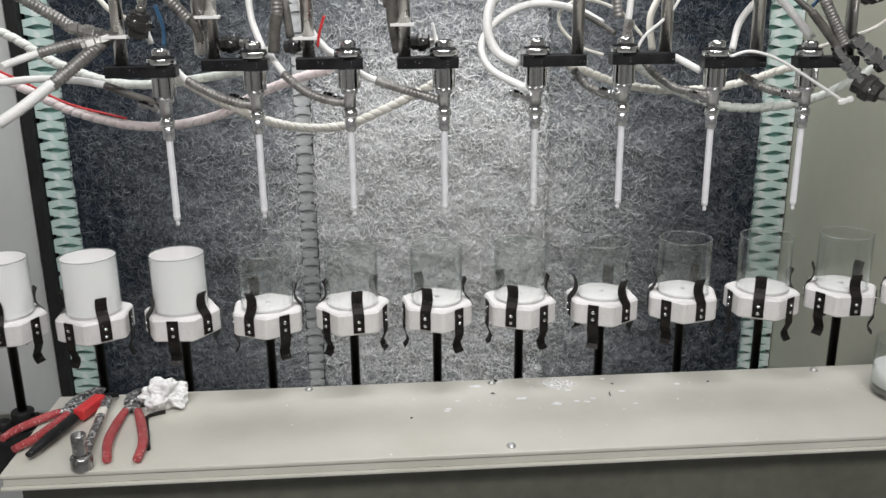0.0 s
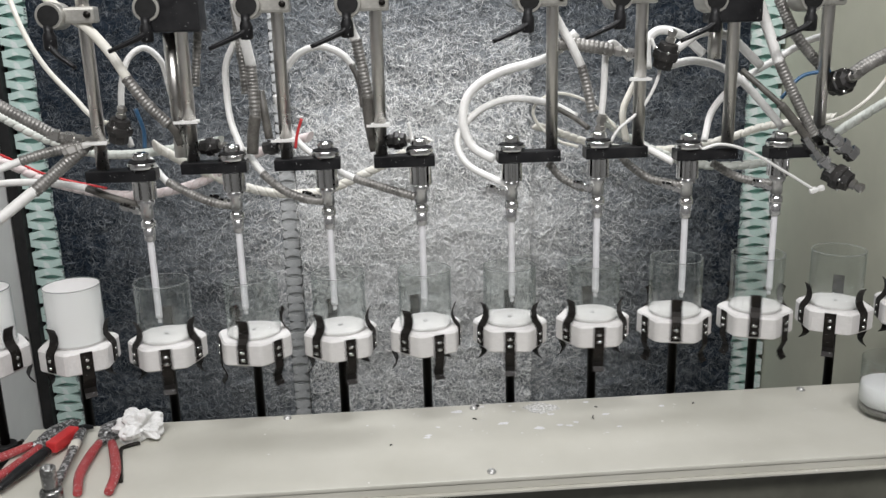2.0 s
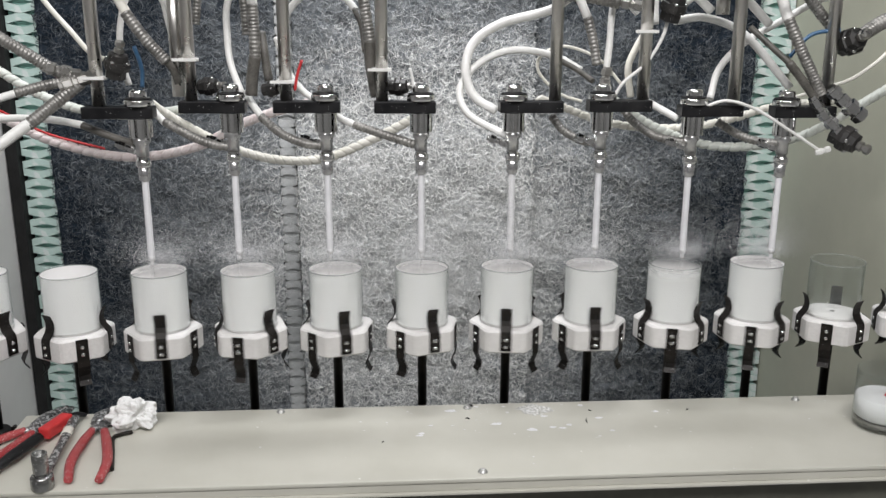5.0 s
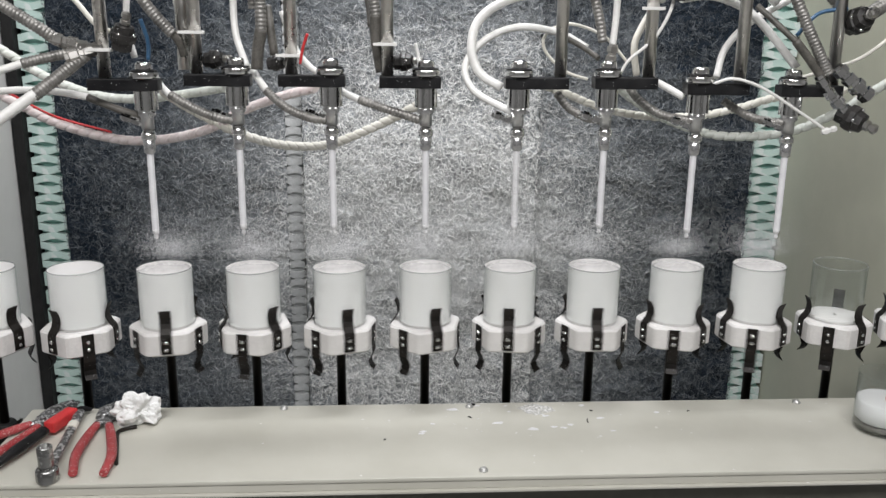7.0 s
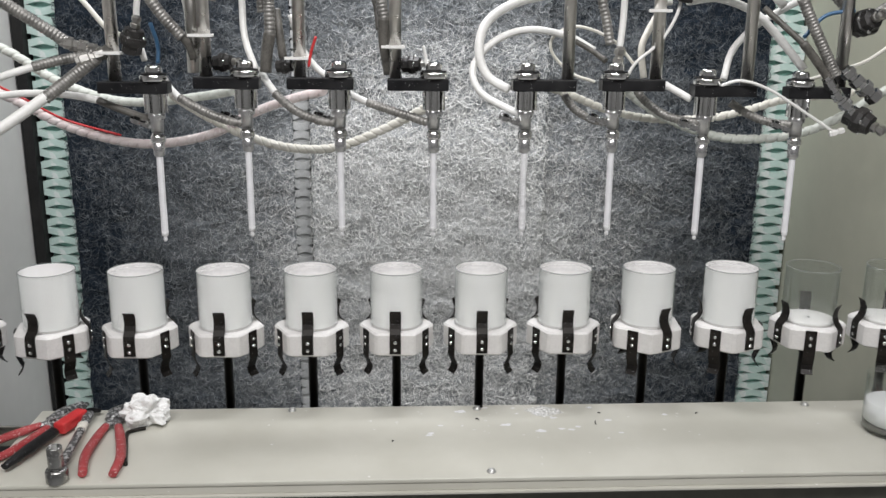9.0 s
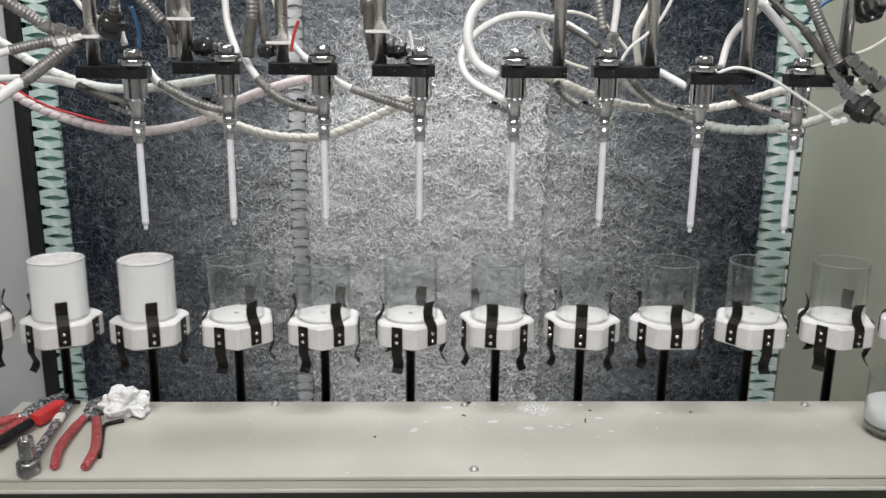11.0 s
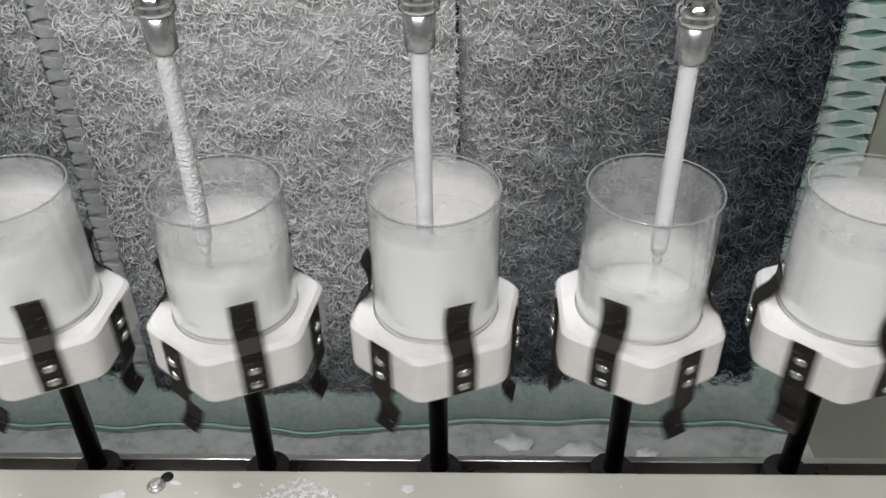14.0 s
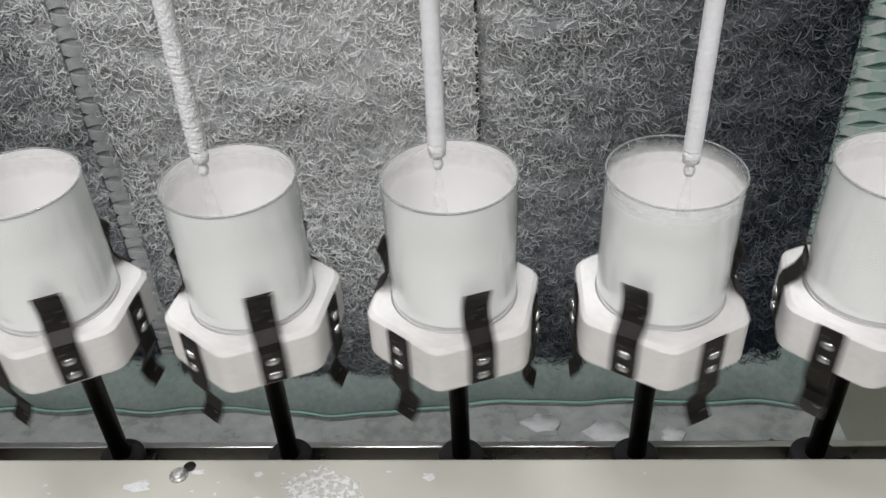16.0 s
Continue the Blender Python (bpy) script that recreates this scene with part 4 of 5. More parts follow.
# each lance's hoses, in the lance's own space: lance, kind, radius, line
HOSES = (
    (0, 'BRAID', 0.009, ((-0.182, -0.02, 0.11), (-0.133, -0.01, 0.076), (-0.105, 0, 0.055), (-0.075, 0.0, 0.045))),
    (0, 'HOSE', 0.0065, ((-0.188, -0.05, 0.013), (-0.175, -0.03, 0.019), (-0.148, -0.02, 0.028))),
    (0, 'BRAID', 0.0075, ((-0.151, -0.02, 0.027), (-0.116, -0.01, 0.036), (-0.071, 0, 0.044))),
    (0, 'HOSE', 0.0095, ((-0.199, -0.06, -0.058), (-0.173, -0.05, -0.041), (-0.134, -0.03, -0.011))),
    (0, 'BRAID', 0.0095, ((-0.137, -0.03, -0.014), (-0.104, -0.01, 0.014), (-0.072, 0, 0.04))),
    (0, 'HOSE', 0.0055, ((-0.019, 0.03, 0.034), (-0.027, 0.035, 0.067), (-0.027, 0.04, 0.109), (-0.017, 0.05, 0.15), (0.005, 0.06, 0.166), (0.026, 0.06, 0.148), (0.033, 0.06, 0.118), (0.042, 0.05, 0.072))),
    (0, 'HOSE', 0.0065, ((-0.24, 0.06, -0.018), (-0.189, 0.05, -0.013), (-0.128, 0.03, -0.013), (-0.08, 0.015, -0.019))),
    (0, 'RUBBERISH', 0.0065, ((-0.082, 0.015, -0.019), (-0.048, 0.01, -0.032), (-0.018, 0.005, -0.041), (-0.002, 0, -0.04))),
    (1, 'HOSE', 0.0065, ((-0.126, 0.06, 0.004), (-0.111, 0.04, -0.012), (-0.094, 0.02, -0.024))),
    (1, 'BRAID', 0.0065, ((-0.095, 0.02, -0.022), (-0.06, 0.01, -0.04), (-0.028, 0.0, -0.051), (-0.003, 0, -0.055))),
    (2, 'HOSE', 0.0065, ((-0.114, 0.05, 0.015), (-0.103, 0.03, 0.001), (-0.09, 0.02, -0.015))),
    (2, 'BRAID', 0.0065, ((-0.091, 0.02, -0.015), (-0.064, 0.01, -0.037), (-0.032, 0.0, -0.05), (-0.007, 0, -0.054))),
    (2, 'HOSE', 0.006, ((-0.068, 0.05, 0.09), (-0.053, 0.04, 0.045), (-0.033, 0.03, 0.019), (-0.017, 0.02, 0.008))),
    (3, 'HOSE', 0.0065, ((-0.13, 0.05, -0.008), (-0.113, 0.03, -0.018), (-0.091, 0.02, -0.027))),
    (3, 'BRAID', 0.0065, ((-0.093, 0.02, -0.026), (-0.058, 0.01, -0.037), (-0.03, 0.0, -0.045), (-0.009, 0, -0.052))),
    (4, 'HOSE', 0.0085, ((0.102, 0.05, 0.165), (0.062, 0.06, 0.131), (-0.01, 0.06, 0.111), (-0.051, 0.06, 0.083), (-0.062, 0.05, 0.044), (-0.05, 0.04, 0.01), (-0.02, 0.03, -0.009))),
    (4, 'HOSE', 0.0065, ((0.104, 0.05, 0.046), (0.065, 0.06, 0.066), (0.007, 0.06, 0.074), (-0.041, 0.06, 0.056), (-0.07, 0.05, 0.021), (-0.06, 0.03, -0.013), (-0.018, 0.01, -0.036), (-0.007, 0, -0.04))),
    (4, 'HOSE_CREAM', 0.003, ((0.163, 0.05, 0.027), (0.13, 0.06, 0.062), (0.082, 0.07, 0.079), (0.048, 0.07, 0.065), (0.047, 0.07, 0.041), (0.075, 0.06, 0.013), (0.107, 0.05, 0.002))),
    (5, 'BRAID', 0.0065, ((-0.065, 0.03, -0.017), (-0.05, 0.02, -0.036), (-0.027, 0.01, -0.049), (-0.008, 0, -0.052))),
    (5, 'HOSE', 0.003, ((0.071, 0.0, 0.155), (0.084, 0.0, 0.111), (0.063, 0.0, 0.063), (0.029, 0.0, 0.032), (0.017, 0.0, 0.013))),
    (6, 'HOSE', 0.0065, ((-0.060, 0.035, 0.011), (-0.042, 0.022, 0.001), (-0.018, 0.008, -0.013))),
    (6, 'BRAID', 0.0065, ((-0.089, 0.05, 0.001), (-0.074, 0.04, -0.019), (-0.049, 0.02, -0.037), (-0.023, 0.01, -0.043), (-0.004, 0, -0.045))),
    (6, 'HOSE', 0.0028, ((0.015, -0.01, 0.007), (0.041, -0.02, 0.015), (0.082, -0.02, 0.003), (0.134, -0.02, -0.027), (0.18, -0.02, -0.055))),
    (7, 'BRAID', 0.0065, ((-0.087, 0.03, -0.017), (-0.06, 0.02, -0.034), (-0.034, 0.01, -0.043), (-0.007, 0, -0.045))),
    (0, 'HOSE_CREAM', 0.0045, ((-0.184, 0.08, 0.289), (-0.156, 0.06, 0.201), (-0.129, 0.05, 0.148), (-0.091, 0.04, 0.103), (-0.065, 0.03, 0.076), (-0.036, 0.03, 0.064))),
    (1, 'HOSE_CREAM', 0.0085, ((-0.243, 0.0, 0.254), (-0.2, 0.0, 0.209), (-0.171, 0.0, 0.187), (-0.146, 0.0, 0.155), (-0.127, 0.0, 0.12))),
    (1, 'BRAID', 0.0085, ((-0.13, 0.0, 0.123), (-0.106, 0.0, 0.088), (-0.082, 0.005, 0.059))),
    (1, 'RUBBERISH', 0.007, ((-0.084, 0.005, 0.062), (-0.075, 0.01, 0.048), (-0.07, 0.012, 0.03))),
    (1, 'BRAID', 0.006, ((-0.03, 0.03, 0.232), (-0.037, 0.03, 0.174), (-0.041, 0.03, 0.145), (-0.046, 0.03, 0.107))),
    (1, 'HOSE', 0.006, ((0.032, 0.05, 0.232), (0.017, 0.05, 0.18), (-0.005, 0.05, 0.136), (-0.008, 0.05, 0.098), (-0.004, 0.04, 0.056), (0.012, 0.02, 0.016))),
    (2, 'HOSE', 0.009, ((-0.115, 0.02, 0.252), (-0.107, 0.02, 0.209), (-0.101, 0.02, 0.173), (-0.094, 0.02, 0.131))),
    (2, 'BRAID', 0.0085, ((-0.095, 0.02, 0.134), (-0.094, 0.02, 0.098), (-0.094, 0.02, 0.064))),
    (2, 'RUBBERISH', 0.0105, ((-0.094, 0.02, 0.066), (-0.099, 0.02, 0.041), (-0.102, 0.02, 0.013))),
    (2, 'BRAID', 0.0075, ((-0.114, 0.05, 0.232), (-0.112, 0.05, 0.166), (-0.109, 0.05, 0.128), (-0.108, 0.05, 0.093))),
    (2, 'RUBBERISH', 0.0075, ((-0.087, 0.04, 0.097), (-0.083, 0.03, 0.071), (-0.078, 0.025, 0.032))),
    (3, 'HOSE', 0.009, ((-0.103, 0.02, 0.251), (-0.094, 0.02, 0.207), (-0.088, 0.02, 0.18), (-0.081, 0.02, 0.162))),
    (3, 'BRAID', 0.0085, ((-0.081, 0.02, 0.165), (-0.074, 0.02, 0.126), (-0.068, 0.02, 0.086))),
    (3, 'RUBBERISH', 0.0105, ((-0.069, 0.02, 0.088), (-0.068, 0.02, 0.057), (-0.061, 0.02, 0.012))),
    (3, 'HOSE', 0.0065, ((-0.193, 0.07, 0.104), (-0.181, 0.07, 0.128), (-0.16, 0.07, 0.148), (-0.132, 0.07, 0.155), (-0.104, 0.06, 0.145), (-0.087, 0.05, 0.127))),
    (3, 'RUBBERISH', 0.005, ((-0.09, 0.05, 0.13), (-0.08, 0.04, 0.106), (-0.076, 0.03, 0.072))),
    (5, 'HOSE', 0.008, ((-0.071, 0.05, 0.225), (-0.05, 0.04, 0.179), (-0.034, 0.03, 0.149), (-0.018, 0.03, 0.116))),
    (5, 'BRAID', 0.0075, ((-0.019, 0.03, 0.119), (-0.011, 0.025, 0.087), (-0.005, 0.02, 0.054))),
    (5, 'RUBBERISH', 0.005, ((-0.049, 0.05, 0.058), (-0.026, 0.04, 0.045), (-0.01, 0.02, 0.032))),
    (5, 'HOSE', 0.0062, ((0.009, 0.03, 0.026), (0.016, 0.04, 0.077), (0.021, 0.05, 0.132), (0.032, 0.06, 0.148), (0.047, 0.06, 0.137), (0.06, 0.06, 0.124))),
    (5, 'HOSE_CREAM', 0.0065, ((0.054, 0.05, 0.007), (0.048, 0.05, 0.048), (0.06, 0.06, 0.075), (0.08, 0.07, 0.106))),
    (6, 'HOSE', 0.0085, ((-0.045, 0.06, 0.117), (-0.043, 0.07, 0.153), (-0.023, 0.08, 0.17), (0.01, 0.08, 0.163), (0.045, 0.08, 0.135))),
    (6, 'HOSE', 0.0065, ((0.219, 0.04, 0.159), (0.188, 0.05, 0.15), (0.148, 0.06, 0.125), (0.091, 0.06, 0.092), (0.052, 0.05, 0.055), (0.034, 0.03, 0.013))),
    (7, 'HOSE', 0.0075, ((-0.156, 0.04, 0.123), (-0.108, 0.06, 0.128), (-0.061, 0.06, 0.114), (-0.03, 0.05, 0.088), (0.017, 0.03, 0.03))),
    (7, 'HOSE', 0.0095, ((-0.051, 0.02, 0.25), (-0.031, 0.02, 0.198), (-0.018, 0.01, 0.156), (-0.009, 0.0, 0.123))),
    (7, 'BRAID', 0.0085, ((-0.01, 0.0, 0.127), (0.012, -0.01, 0.079), (0.042, -0.015, 0.024))),
    (7, 'RUBBERISH', 0.0055, ((-0.05, 0.03, 0.115), (-0.027, 0.01, 0.09), (-0.003, -0.005, 0.066))),
    (7, 'RUBBERISH', 0.0078, ((-0.005, -0.005, 0.068), (0.018, -0.01, 0.04), (0.043, -0.015, 0.007))),
    (7, 'BRAID', 0.0085, ((0.002, 0.04, 0.213), (0.023, 0.03, 0.166), (0.049, 0.03, 0.135), (0.07, 0.02, 0.11))),
    (7, 'HOSE_CREAM', 0.0035, ((0.191, 0.0, 0.193), (0.161, 0.02, 0.097), (0.117, 0.03, 0.049), (0.078, 0.05, 0.028), (0.024, 0.06, 0.01))),
)

KINDS = {"HOSE": HOSE, "HOSE_CREAM": HOSE_CREAM, "BRAID": BRAID, "RUBBERISH": GREY_SLEEVE, "HOSE_PALE": HOSE_PALE, "HOSE_RED": HOSE_RED}
HOSE_LABELS = {"HOSE": "milky white hose", "HOSE_CREAM": "thin cream hose", "BRAID": "hose in a wound steel guard", "RUBBERISH": "grey shrink sleeve"}
TIE_Z = (0.045, 0.062, 0.033, 0.050, 0.0, 0.10, 0.0, 0.0)


def fitting(bm, a, b, r):
    """A chain of hexagon fittings from a to b."""
    a, b = Vector(a), Vector(b)
    L = (b - a).length
    prof = [(r * 0.75, 0), (r * 0.8, L * 0.12), (r, L * 0.15), (r, L * 0.42), (r * 0.7, L * 0.46), (r * 0.7, L * 0.60), (r * 0.95, L * 0.63), (r * 0.95, L * 0.92), (r * 0.6, L)]
    return lathe(bm, prof, 6, a, b - a, smooth=False)


def valve(parent, at, axis, r=0.016):
    """A small black pilot valve with bright screws."""
    v = part("valve", lathe(bmesh.new(), [(r * 0.5, -r * 1.1), (r * 0.8, -r), (r * 0.8, -r * 0.35), (r, -r * 0.3), (r * 1.05, 0), (r, r * 0.35), (r * 0.85, r * 0.4), (r * 0.75, r * 0.9), (r * 0.3, r)], 8, at, axis, smooth=False), GRIMY, parent, "black pilot valve")
    d = Vector(axis).normalized()
    s = d.orthogonal().normalized()
    for k in range(4):
        off = (Matrix.Rotation(k * math.pi / 2 + 0.6, 3, d) @ s) * r * 0.82
        part("screw", lathe(bmesh.new(), [(r * 0.16, r * 0.30), (r * 0.16, r * 0.48), (0.0, r * 0.5)], 8, Vector(at) + off, axis), CHROME, v)
    part("port", fitting(bmesh.new(), Vector(at) + d * r * 0.9, Vector(at) + d * r * 2.0, r * 0.4), STEEL, v)
    return v


def dress(i, t):
    """Clamp head, lever, ties, hoses and valves of one lance."""
    side = -1 if i < 4 else 1
    rx = side * (0.053 if side < 0 else 0.058)
    top = 0.203
    if i in (1, 6):
        part("carriage_block", box(bmesh.new(), (rx - 0.036, -0.02, 0.180), (rx + 0.030, 0.03, 0.262), 0.003), BLACK, t, "black carriage block")
        part("rod", lathe(bmesh.new(), [(0.0095, 0.012 if i == 1 else 0.13), (0.0095, 0.179)], 16, (rx - 0.019, 0.022, 0)), STEEL, t)
    head = part("clamp_head", lathe(bmesh.new(), [(0.0165, -0.022), (0.0175, -0.020), (0.0175, 0.020), (0.0165, 0.022)], 22, (rx - 0.036, 0.0, top + 0.008), (0, 1, 0)), CASTING, t, "cast aluminium cross clamp")
    part("arm", box(bmesh.new(), (rx - 0.024, -0.011, top - 0.002), (rx + 0.018, 0.013, top + 0.019), 0.004), CASTING, head)
    # flat black disc stands in for the shade inside the open tube
    part("bore", lathe(bmesh.new(), [(0.0135, -0.0232), (0.0135, -0.0222), (0.0, -0.0221)], 20, (rx - 0.036, 0.0, top + 0.008), (0, 1, 0)), RUBBER, head, "black disc in place of the dark inside of the open bore")
    part("screw", lathe(bmesh.new(), [(0.0045, 0.0), (0.0045, 0.003), (0.0, 0.0035)], 10, (rx + 0.009, -0.0105, top + 0.009), (0, -1, 0)), SHAFT, head)
    px, pz = rx - 0.038, 0.176
    lever = bmesh.new()
    tapered(lever, [(px, -0.024, pz + 0.006), (px - 0.010 * 1.0, -0.027, pz - 0.002), (px - 0.048, -0.030, pz - 0.018)] if i else [(px, -0.024, pz + 0.006), (px + 0.006, -0.027, pz - 0.010), (px + 0.030, -0.030, pz - 0.030)], [0.0062, 0.0052, 0.0036], 8, 0.8)
    part("lever", lever, BLACK, t, "black clamping lever")
    part("lever_hub", lathe(bmesh.new(), [(0.007, -0.008), (0.0085, -0.006), (0.0085, 0.010), (0.006, 0.016), (0.006, 0.024)], 14, (px, -0.022, pz)), BLACK, t)
    if TIE_Z[i]:
        part("cable_tie", lathe(bmesh.new(), [(0.0125, -0.0022), (0.0132, -0.0022), (0.0132, 0.0022), (0.0125, 0.0022)], 16, (rx, 0.004, TIE_Z[i])), HOSE, t, "white cable tie")
        part("tie_tail", box(bmesh.new(), (rx - 0.019, -0.0100, TIE_Z[i] - 0.0016), (rx + 0.013, -0.0090, TIE_Z[i] + 0.0022)), HOSE, t)
    for k, kind, r, pts in HOSES:
        if k == i:
            rib = dict(rib=0.0012, pitch=0.0044) if kind == "BRAID" else {}
            part("hose", tube(bmesh.new(), pts, r * (0.80 if kind == "BRAID" else 0.78), 10, **rib), KINDS[kind], t, HOSE_LABELS[kind])
    # the fitting where the lacquer hose enters the neck
    part("elbow", fitting(bmesh.new(), (-0.036, 0.004, -0.043), (-0.007, 0.0, -0.053), 0.0062), CHROME, t, "bright hose fitting")
    if i == 0:
        valve(t, (-0.024, 0.0, 0.062), (0.3, -0.25, 1), 0.017)
        for a, b in (((-0.118, -0.004, 0.060), (-0.082, 0.0, 0.052)), ((-0.088, 0.0, 0.050), (-0.05, 0.0, 0.046)), ((-0.098, -0.01, 0.034), (-0.060, 0.0, 0.045))):
            part("fitting", fitting(bmesh.new(), a, b, 0.0085), STEEL, t)
        part("tube", tube(bmesh.new(), [(-0.012, 0.045, 0.085), (-0.004, 0.045, 0.055), (-0.004, 0.04, 0.03)], 0.003, 8), BLUE, t, "blue air tube")
    if i in (1, 3):
        valve(t, (-0.030, 0.012, 0.026), (1, -0.3, 0.1), 0.013)
    if i == 2:
        valve(t, (-0.074, 0.012, 0.022), (1, -0.3, 0.1), 0.011)
        part("tube", tube(bmesh.new(), [(-0.040, -0.006, 0.022), (-0.036, -0.008, 0.042), (-0.029, -0.01, 0.062)], 0.0020, 8), RED_PLAIN, t, "short red tube")
    if i == 3:
        part("tube", tube(bmesh.new(), [(-0.010, 0.0, 0.025), (-0.012, 0.0, 0.040), (-0.015, 0.0, 0.052)], 0.0022, 8), HOSE, t)
    if i == 4:
        part("hose", tube(bmesh.new(), [(0.060, 0.045, 0.150), (0.10, 0.04, 0.149), (0.150, 0.03, 0.140)], 0.0085, 10, rib=0.0016, pitch=0.0056), BRAID, t, "hose in a wound steel guard")
        part("fitting", fitting(bmesh.new(), (0.148, 0.03, 0.140), (0.18, 0.02, 0.134), 0.008), STEEL, t)
    if i == 5:
        valve(t, (0.090, -0.005, 0.132), (0.2, -0.3, 1), 0.018)
        part("fitting", fitting(bmesh.new(), (0.008, 0.01, 0.052), (0.004, 0.01, 0.026), 0.008), STEEL, t)
        part("hose", tube(bmesh.new(), [(0.10, 0.0, 0.135), (0.15, 0.02, 0.160), (0.20, 0.04, 0.150), (0.25, 0.05, 0.11)], 0.0062, 10), HOSE, t, "milky white hose")
    if i == 7:
        valve(t, (0.083, 0.0, 0.096), (0.1, -0.8, 0.3), 0.019)
        v = valve(t, (0.080, -0.022, -0.036), (0.5, -0.6, -0.3), 0.019)
        for a, b, r in (((0.028, -0.015, 0.022), (0.052, -0.018, -0.010), 0.0085), ((0.052, -0.018, -0.008), (0.074, -0.022, -0.030), 0.0095),
                        ((0.052, -0.015, 0.034), (0.076, -0.02, 0.012), 0.0105), ((0.074, -0.02, 0.014), (0.102, -0.022, -0.008), 0.0125)):
            part("fitting", fitting(bmesh.new(), a, b, r), CHROME, t, "bright hexagon fitting")
        part("fitting", fitting(bmesh.new(), (0.040, -0.02, -0.056), (0.060, -0.022, -0.050), 0.005), HOSE, t)
        part("tube", tube(bmesh.new(), [(0.002, 0.01, 0.075), (0.03, 0.01, 0.105), (0.066, 0.0, 0.112)], 0.0028, 8), BLUE, t, "blue air tube")
        part("hose", tube(bmesh.new(), [(0.09, 0.0, 0.10), (0.13, 0.0, 0.125), (0.19, -0.01, 0.15)], 0.0095, 10, rib=0.0012, pitch=0.0044), BRAID, t, "hose in a wound steel guard")


for _i in range(8):
    dress(_i, LANCES[_i])

BUNDLES = (
    ('HOSE_CREAM', 0.0085, ((-0.392, 0.09, 0.455), (-0.381, 0.1, 0.444), (-0.349, 0.12, 0.419), (-0.289, 0.13, 0.386), (-0.22, 0.13, 0.367), (-0.149, 0.13, 0.368), (-0.078, 0.12, 0.396), (-0.013, 0.09, 0.432), (0.015, 0.07, 0.453))),
    ('HOSE_RED', 0.0085, ((-0.651, 0.05, 0.471), (-0.604, 0.08, 0.438), (-0.554, 0.11, 0.402), (-0.479, 0.13, 0.376), (-0.41, 0.13, 0.374), (-0.336, 0.13, 0.39), (-0.277, 0.12, 0.421), (-0.215, 0.11, 0.444), (-0.162, 0.1, 0.458))),
    ('HOSE_PALE', 0.008, ((-0.656, 0.08, 0.532), (-0.62, 0.1, 0.51), (-0.567, 0.12, 0.47), (-0.498, 0.13, 0.442), (-0.431, 0.13, 0.437), (-0.352, 0.12, 0.447), (-0.297, 0.1, 0.457))),
    ('HOSE_CREAM', 0.0075, ((0.176, 0.07, 0.467), (0.215, 0.09, 0.453), (0.285, 0.12, 0.427), (0.361, 0.13, 0.414), (0.443, 0.13, 0.416), (0.506, 0.13, 0.429), (0.564, 0.12, 0.447), (0.663, 0.1, 0.46))),
    ('HOSE_PALE', 0.0085, ((0.29, 0.08, 0.467), (0.332, 0.1, 0.438), (0.395, 0.12, 0.407), (0.464, 0.13, 0.386), (0.529, 0.13, 0.383), (0.594, 0.13, 0.392), (0.646, 0.11, 0.419), (0.726, 0.06, 0.489))),
)

BUNDLE_THINGS = []
for _k, _r, _pts in BUNDLES:
    _t = thing("hose_bundle", {"HOSE_CREAM": "cream spiral-wrapped hose bundle sagging behind the lances", "HOSE_RED": "reddish spiral-wrapped hose bundle sagging behind the lances",
                               "HOSE_PALE": "pale spiral-wrapped hose bundle sagging behind the lances"}[_k], "hose", "hose bundles")
    part("wrap", tube(bmesh.new(), _pts, 0.86 * _r, 10, cut=0.0024, pitch=0.013, steps=14), KINDS[_k], _t)
    if _k == "HOSE_RED":
        part("hose", tube(bmesh.new(), [Vector(p) + Vector((0, -0.004, 0.010)) for p in _pts[:4]], 0.0018, 8), RED_PLAIN, _t, "thin red hose")
    BUNDLE_THINGS.append(_t)


# ---------------------------------------------------------------- spray jets
def jet_material():
    m = Mat("lacquer_mist")
    m.set((0.86, 0.86, 0.86), 1.0)
    n = m.noise(160, 3)
    m.link(m.ramp(n, [(0.35, (0.02,) * 3), (0.75, (0.20,) * 3)]), m.b.inputs["Alpha"])
    return m.m


JET = jet_material()
JET_MESH = mesh_of(lathe(bmesh.new(), [(0.0009, 0.0), (0.0020, -0.008), (0.0034, -0.018), (0.0043, -0.030)], 16, cap=False), "spray_jet", JET)
JETS = []
for _t in LANCES:
    _j = part("spray_jet", JET_MESH, None, _t, "fine jet of white lacquer mist")
    _j.visible_shadow = False
    JETS.append(_j)


def mist_mesh(seed):
    """A drifting puff of fine lacquer droplets, densest over the rim of its cup."""
    rng = np.random.default_rng(seed)
    n = 42000
    far = rng.uniform(0, 1, n) ** 1.6
    c = np.stack([rng.normal(0, 0.016 + 0.034 * far, n), 0.004 + 0.11 * far * rng.uniform(0.2, 1, n), 0.222 + 0.018 * far + rng.normal(0, 0.007 + 0.016 * far, n)], 1)
    c[:, 2] = np.maximum(c[:, 2], 0.209)
    v = c[:, None, :] + rng.normal(0, 0.00021, (n, 3, 3))
    me = bpy.data.meshes.new("spray_mist")
    me.from_pydata(v.reshape(-1, 3).tolist(), [], np.arange(3 * n).reshape(n, 3).tolist())
    me.materials.append(LACQUER)
    return me


MISTS = []
PUFFS = [mist_mesh(50), mist_mesh(51), mist_mesh(52)]
for _i in range(8):
    MISTS.append(tagged(new("spray_mist", PUFFS[_i % 3]), "fine white lacquer mist drifting from a cup to the mats", "mist", "mist over the cups", "stuff"))
MIST_SHIFT = (0.0, -0.006, 0.004, 0.0, 0.010, -0.004, 0.012, 0.016)


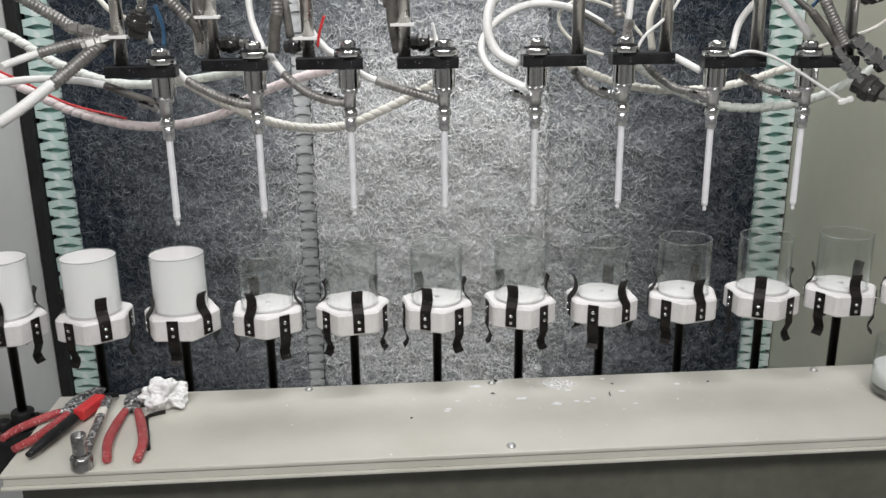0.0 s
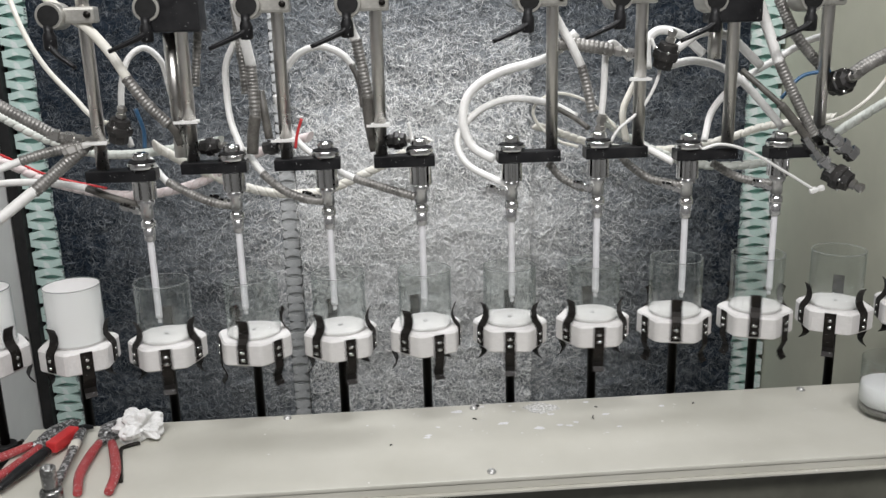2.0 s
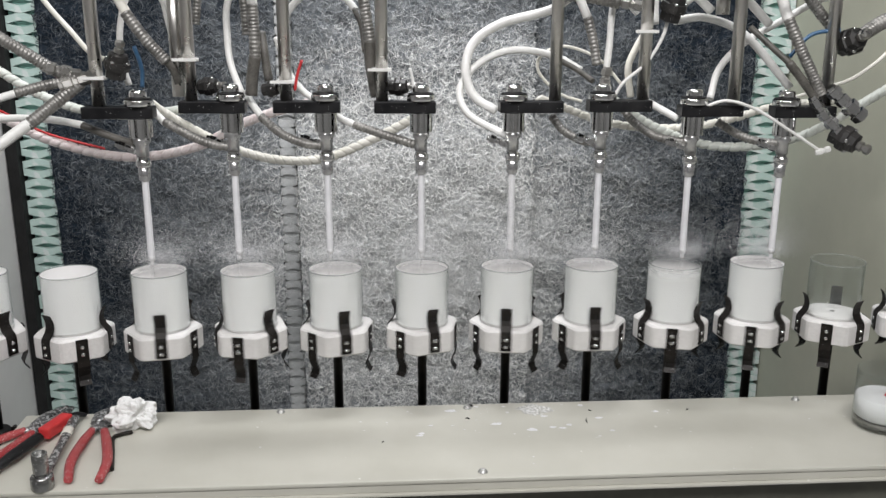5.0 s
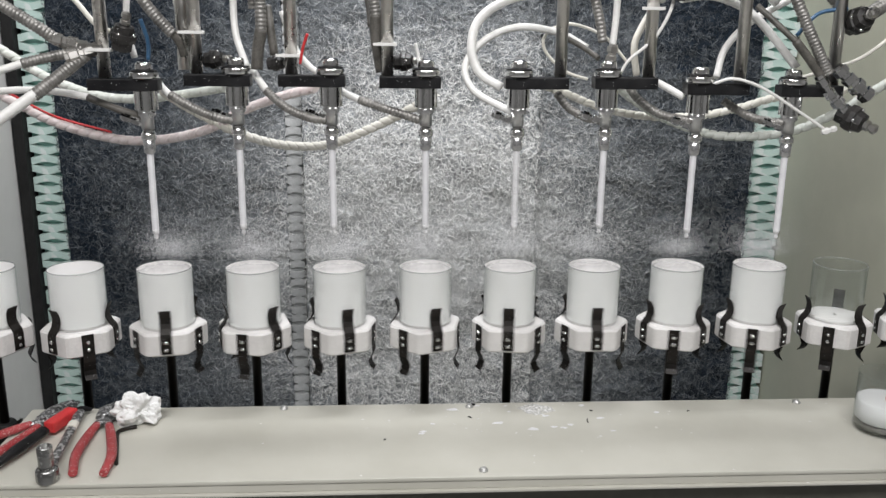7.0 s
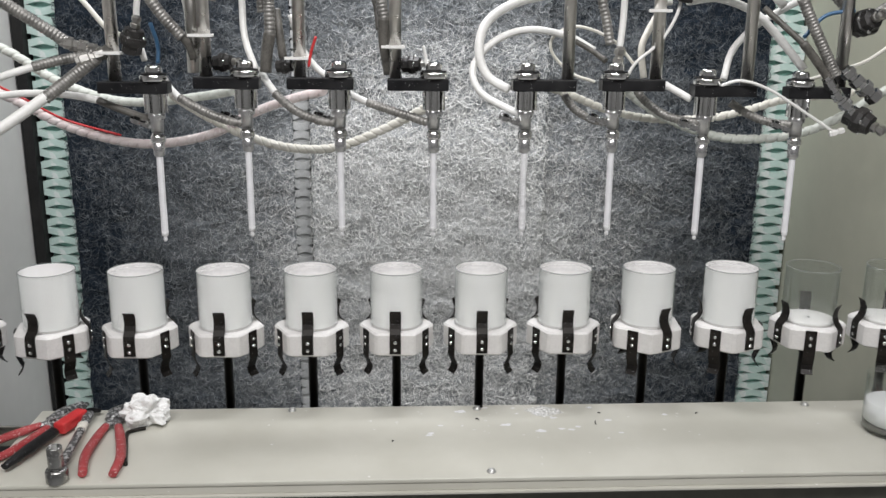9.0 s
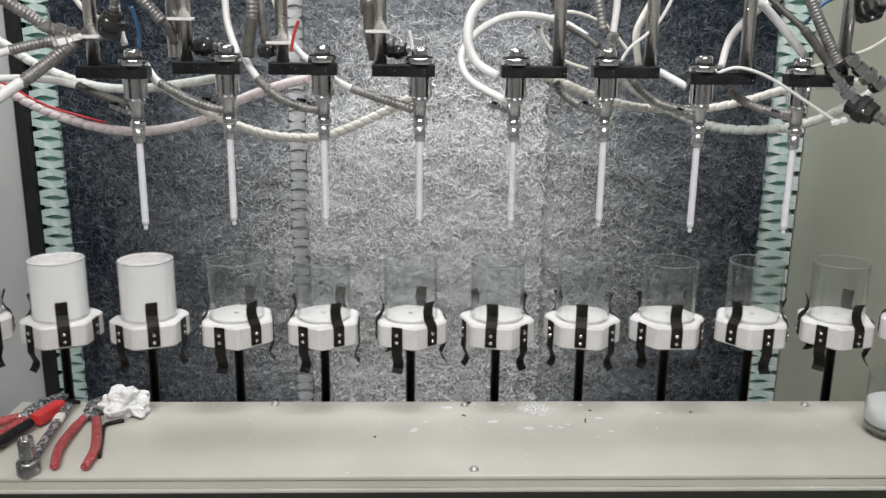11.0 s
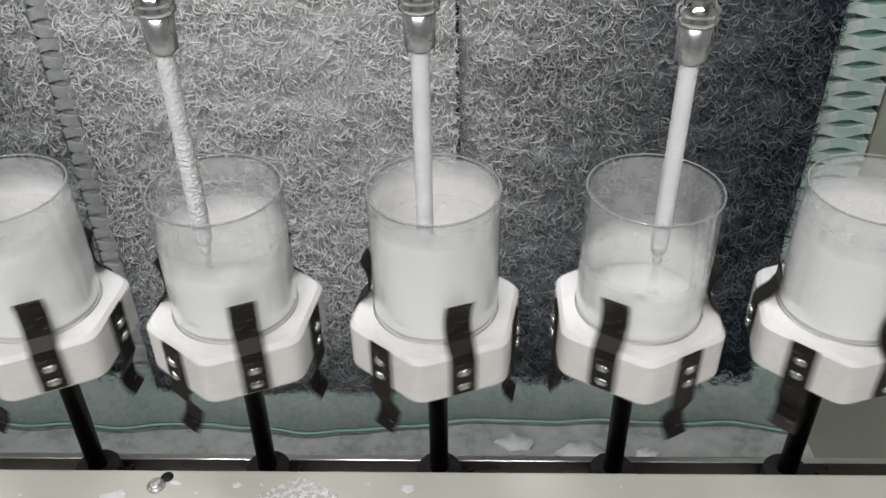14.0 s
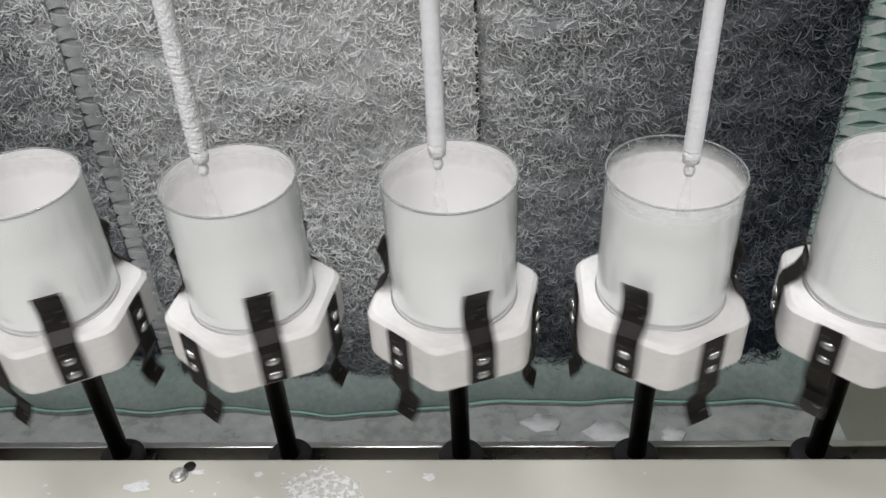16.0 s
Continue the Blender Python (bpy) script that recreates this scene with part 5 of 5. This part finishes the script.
# ---------------------------------------------------------------- motion
def steps(keys, t):
    """A value that runs straight from key to key."""
    if t <= keys[0][0]:
        return keys[0][1]
    for (a, x), (b, y) in zip(keys, keys[1:]):
        if t <= b:
            return x + (y - x) * (t - a) / (b - a)
    return keys[-1][1]


STOP = ((0.0, 0.113), (0.1, 0.085), (0.2, 0.063), (0.3, 0.045), (0.4, 0.031), (0.5, 0.020), (0.7, 0.010), (1.0, 0.003), (1.25, 0.0))
CYCLE = 11.0
RUN = ((8.70, 0.0), (8.80, -0.006), (8.90, -0.024), (9.0, -0.055), (9.15, -0.112), (10.3, -0.608), (10.5, -0.695), (11.0, 0.113 - 8 * P))


def conveyor(t):
    """How far the chain stands from its first rest, along x: it comes to rest, waits, and goes on by eight spindles."""
    if t < 2:
        return steps(STOP, t)
    if t < CYCLE:
        return steps(RUN, t)
    return -8 * P + steps(STOP, t - CYCLE)


DROP = ((0.0, 0.0), (1.1, 0.0), (1.2, -0.010), (1.3, -0.030), (1.4, -0.058), (1.5, -0.081), (1.7, -0.098), (2.0, -0.104), (2.5, -0.090), (3.0, -0.081),
        (3.5, -0.068), (4.0, -0.059), (5.0, -0.034), (6.0, -0.015), (6.5, -0.007), (6.9, 0.0), (11.0, 0.0))


def lance_drop(t):
    return steps(DROP, t - CYCLE if t > 12.05 else t)


# turn of each chuck at rest after a move, and of the spinning ones at 7 s and 14 s, in degrees
REST_A = {-7: 20, -6: 40, -5: 64, -4: 88, -3: 6, -2: 43, -1: 9, 0: 9, 1: 65, 2: 47, 3: 4, 4: 31}
REST_B = {3: 56, 4: 54, 5: 74, 6: 62, 7: 70, 8: 18, 9: 20, 10: 33, 11: -20, 12: 47, 13: 29, 14: 10}
SPIN_A = {-3: 9, -2: 47, -1: 18, 0: 19, 1: -8, 2: -2, 3: 45, 4: 37}
SPIN_B = {5: 20, 6: 35, 7: 10, 8: 25, 9: 22, 10: 20, 11: -31, 12: 18}
SPIN = 1260.0        # degrees a second
ROLL = 283.0         # degrees a metre while the chain runs


def chuck_turn(j, t):
    if j in SPIN_A and 1.3 <= t <= 8.55:
        return SPIN_A[j] + SPIN * (t - 7.0)
    if j in SPIN_B and t >= 12.3:
        return SPIN_B[j] + SPIN * (t - 14.0)
    if j < -3 or (j < 5 and t < 5):
        return REST_A[j] - ROLL * conveyor(t)
    return REST_B.get(j, 30) - ROLL * (conveyor(t) + 8 * P)


def chuck_rows(j):
    """Rows at every thirtieth of a second where the chuck spins, sparser elsewhere; never a quarter turn from row to row."""
    rows, last, k = [], None, 0
    while k <= 480:
        t = k / 30
        a = chuck_turn(j, t)
        if last is not None:
            while a - last > 60:
                a -= 120
            while a - last < -60:
                a += 120
        rows.append((t, pose(P * j + conveyor(t), 0, 0, 0, 0, a)))
        last = a
        k += 1
    return rows


RATE = {-3: 0.48, -2: 0.43, -1: 0.58, 0: 0.66, 1: 0.47, 2: 0.82, 3: 0.24, 4: 0.62}


def motions():
    tenths = [k / 10 for k in range(161)]
    for i, (t, jet) in enumerate(zip(LANCES, JETS)):
        walk(t, [(s, pose(LANCE_X[i], LANCE_Y, LANCE_Z + LANCE_DZ[i] + lance_drop(s))) for s in tenths])
        out = ((0.0, 0.036), (2.1, 0.036), (2.2, 0.0), (6.9, 0.0), (7.1, 0.036), (13.1, 0.036), (13.2, 0.0), (16.0, 0.0))
        walk(jet, [(s, pose(0, 0, -0.2150 + steps(out, s))) for s in tenths])
    drawn = ((0.0, 0.79), (2.3, 0.79), (2.6, 0.0), (6.95, 0.0), (7.05, 0.06), (7.2, 0.79), (16.0, 0.79))
    for i, m in enumerate(MISTS):
        walk(m, [(s, pose(P * (i - 3) + MIST_SHIFT[i], steps(drawn, s), 0.002 * math.sin(5 * s + i))) for s in tenths])
    for t in BUNDLE_THINGS:
        walk(t, [(s, pose(0, 0, 0.62 * lance_drop(s))) for s in tenths])
    for j, (ob, g, bands) in CUPS.items():
        walk(ob, chuck_rows(j))
        walk(g, [(s, pose(P * j + conveyor(s), 0, 0)) for s in tenths])
        for i, b in enumerate(bands):
            begin, rate = (2.2, RATE[j]) if j < 5 else (13.05, RATE[j - 8])
            rows = []
            for s in tenths:
                wait = max(0.0, s - begin)
                front = COAT_REST + (COAT_TOP - COAT_REST) * min(1.0, rate * wait ** 0.7 + 0.32 * max(0.0, wait - 1.8))
                if i < BANDS:
                    seat = COAT_BASE + i * (COAT_TOP - COAT_BASE - BAND_H) / (BANDS - 1)
                    rows.append((s, pose(0, 0, min(front - BAND_H, seat) if front > seat else COAT_REST - BAND_H - 0.001)))
                elif i > BANDS:
                    seat = COAT_BASE + (i - BANDS - 1) * (COAT_TOP - COAT_BASE - FILM_H) / 2
                    rows.append((s, pose(0, 0, COAT_REST - FILM_H - 0.001 + (seat - COAT_REST + FILM_H + 0.001) * max(0.0, min(1.0, wait / 0.7, (2.7 - wait) / 0.7)))))
                else:
                    rows.append((s, pose(0, 0, min(front - COAT_H + 0.024 * min(1.0, max(0.0, s - begin) * 3), COAT_TOP - COAT_H))))
            walk(b, rows)


motions()
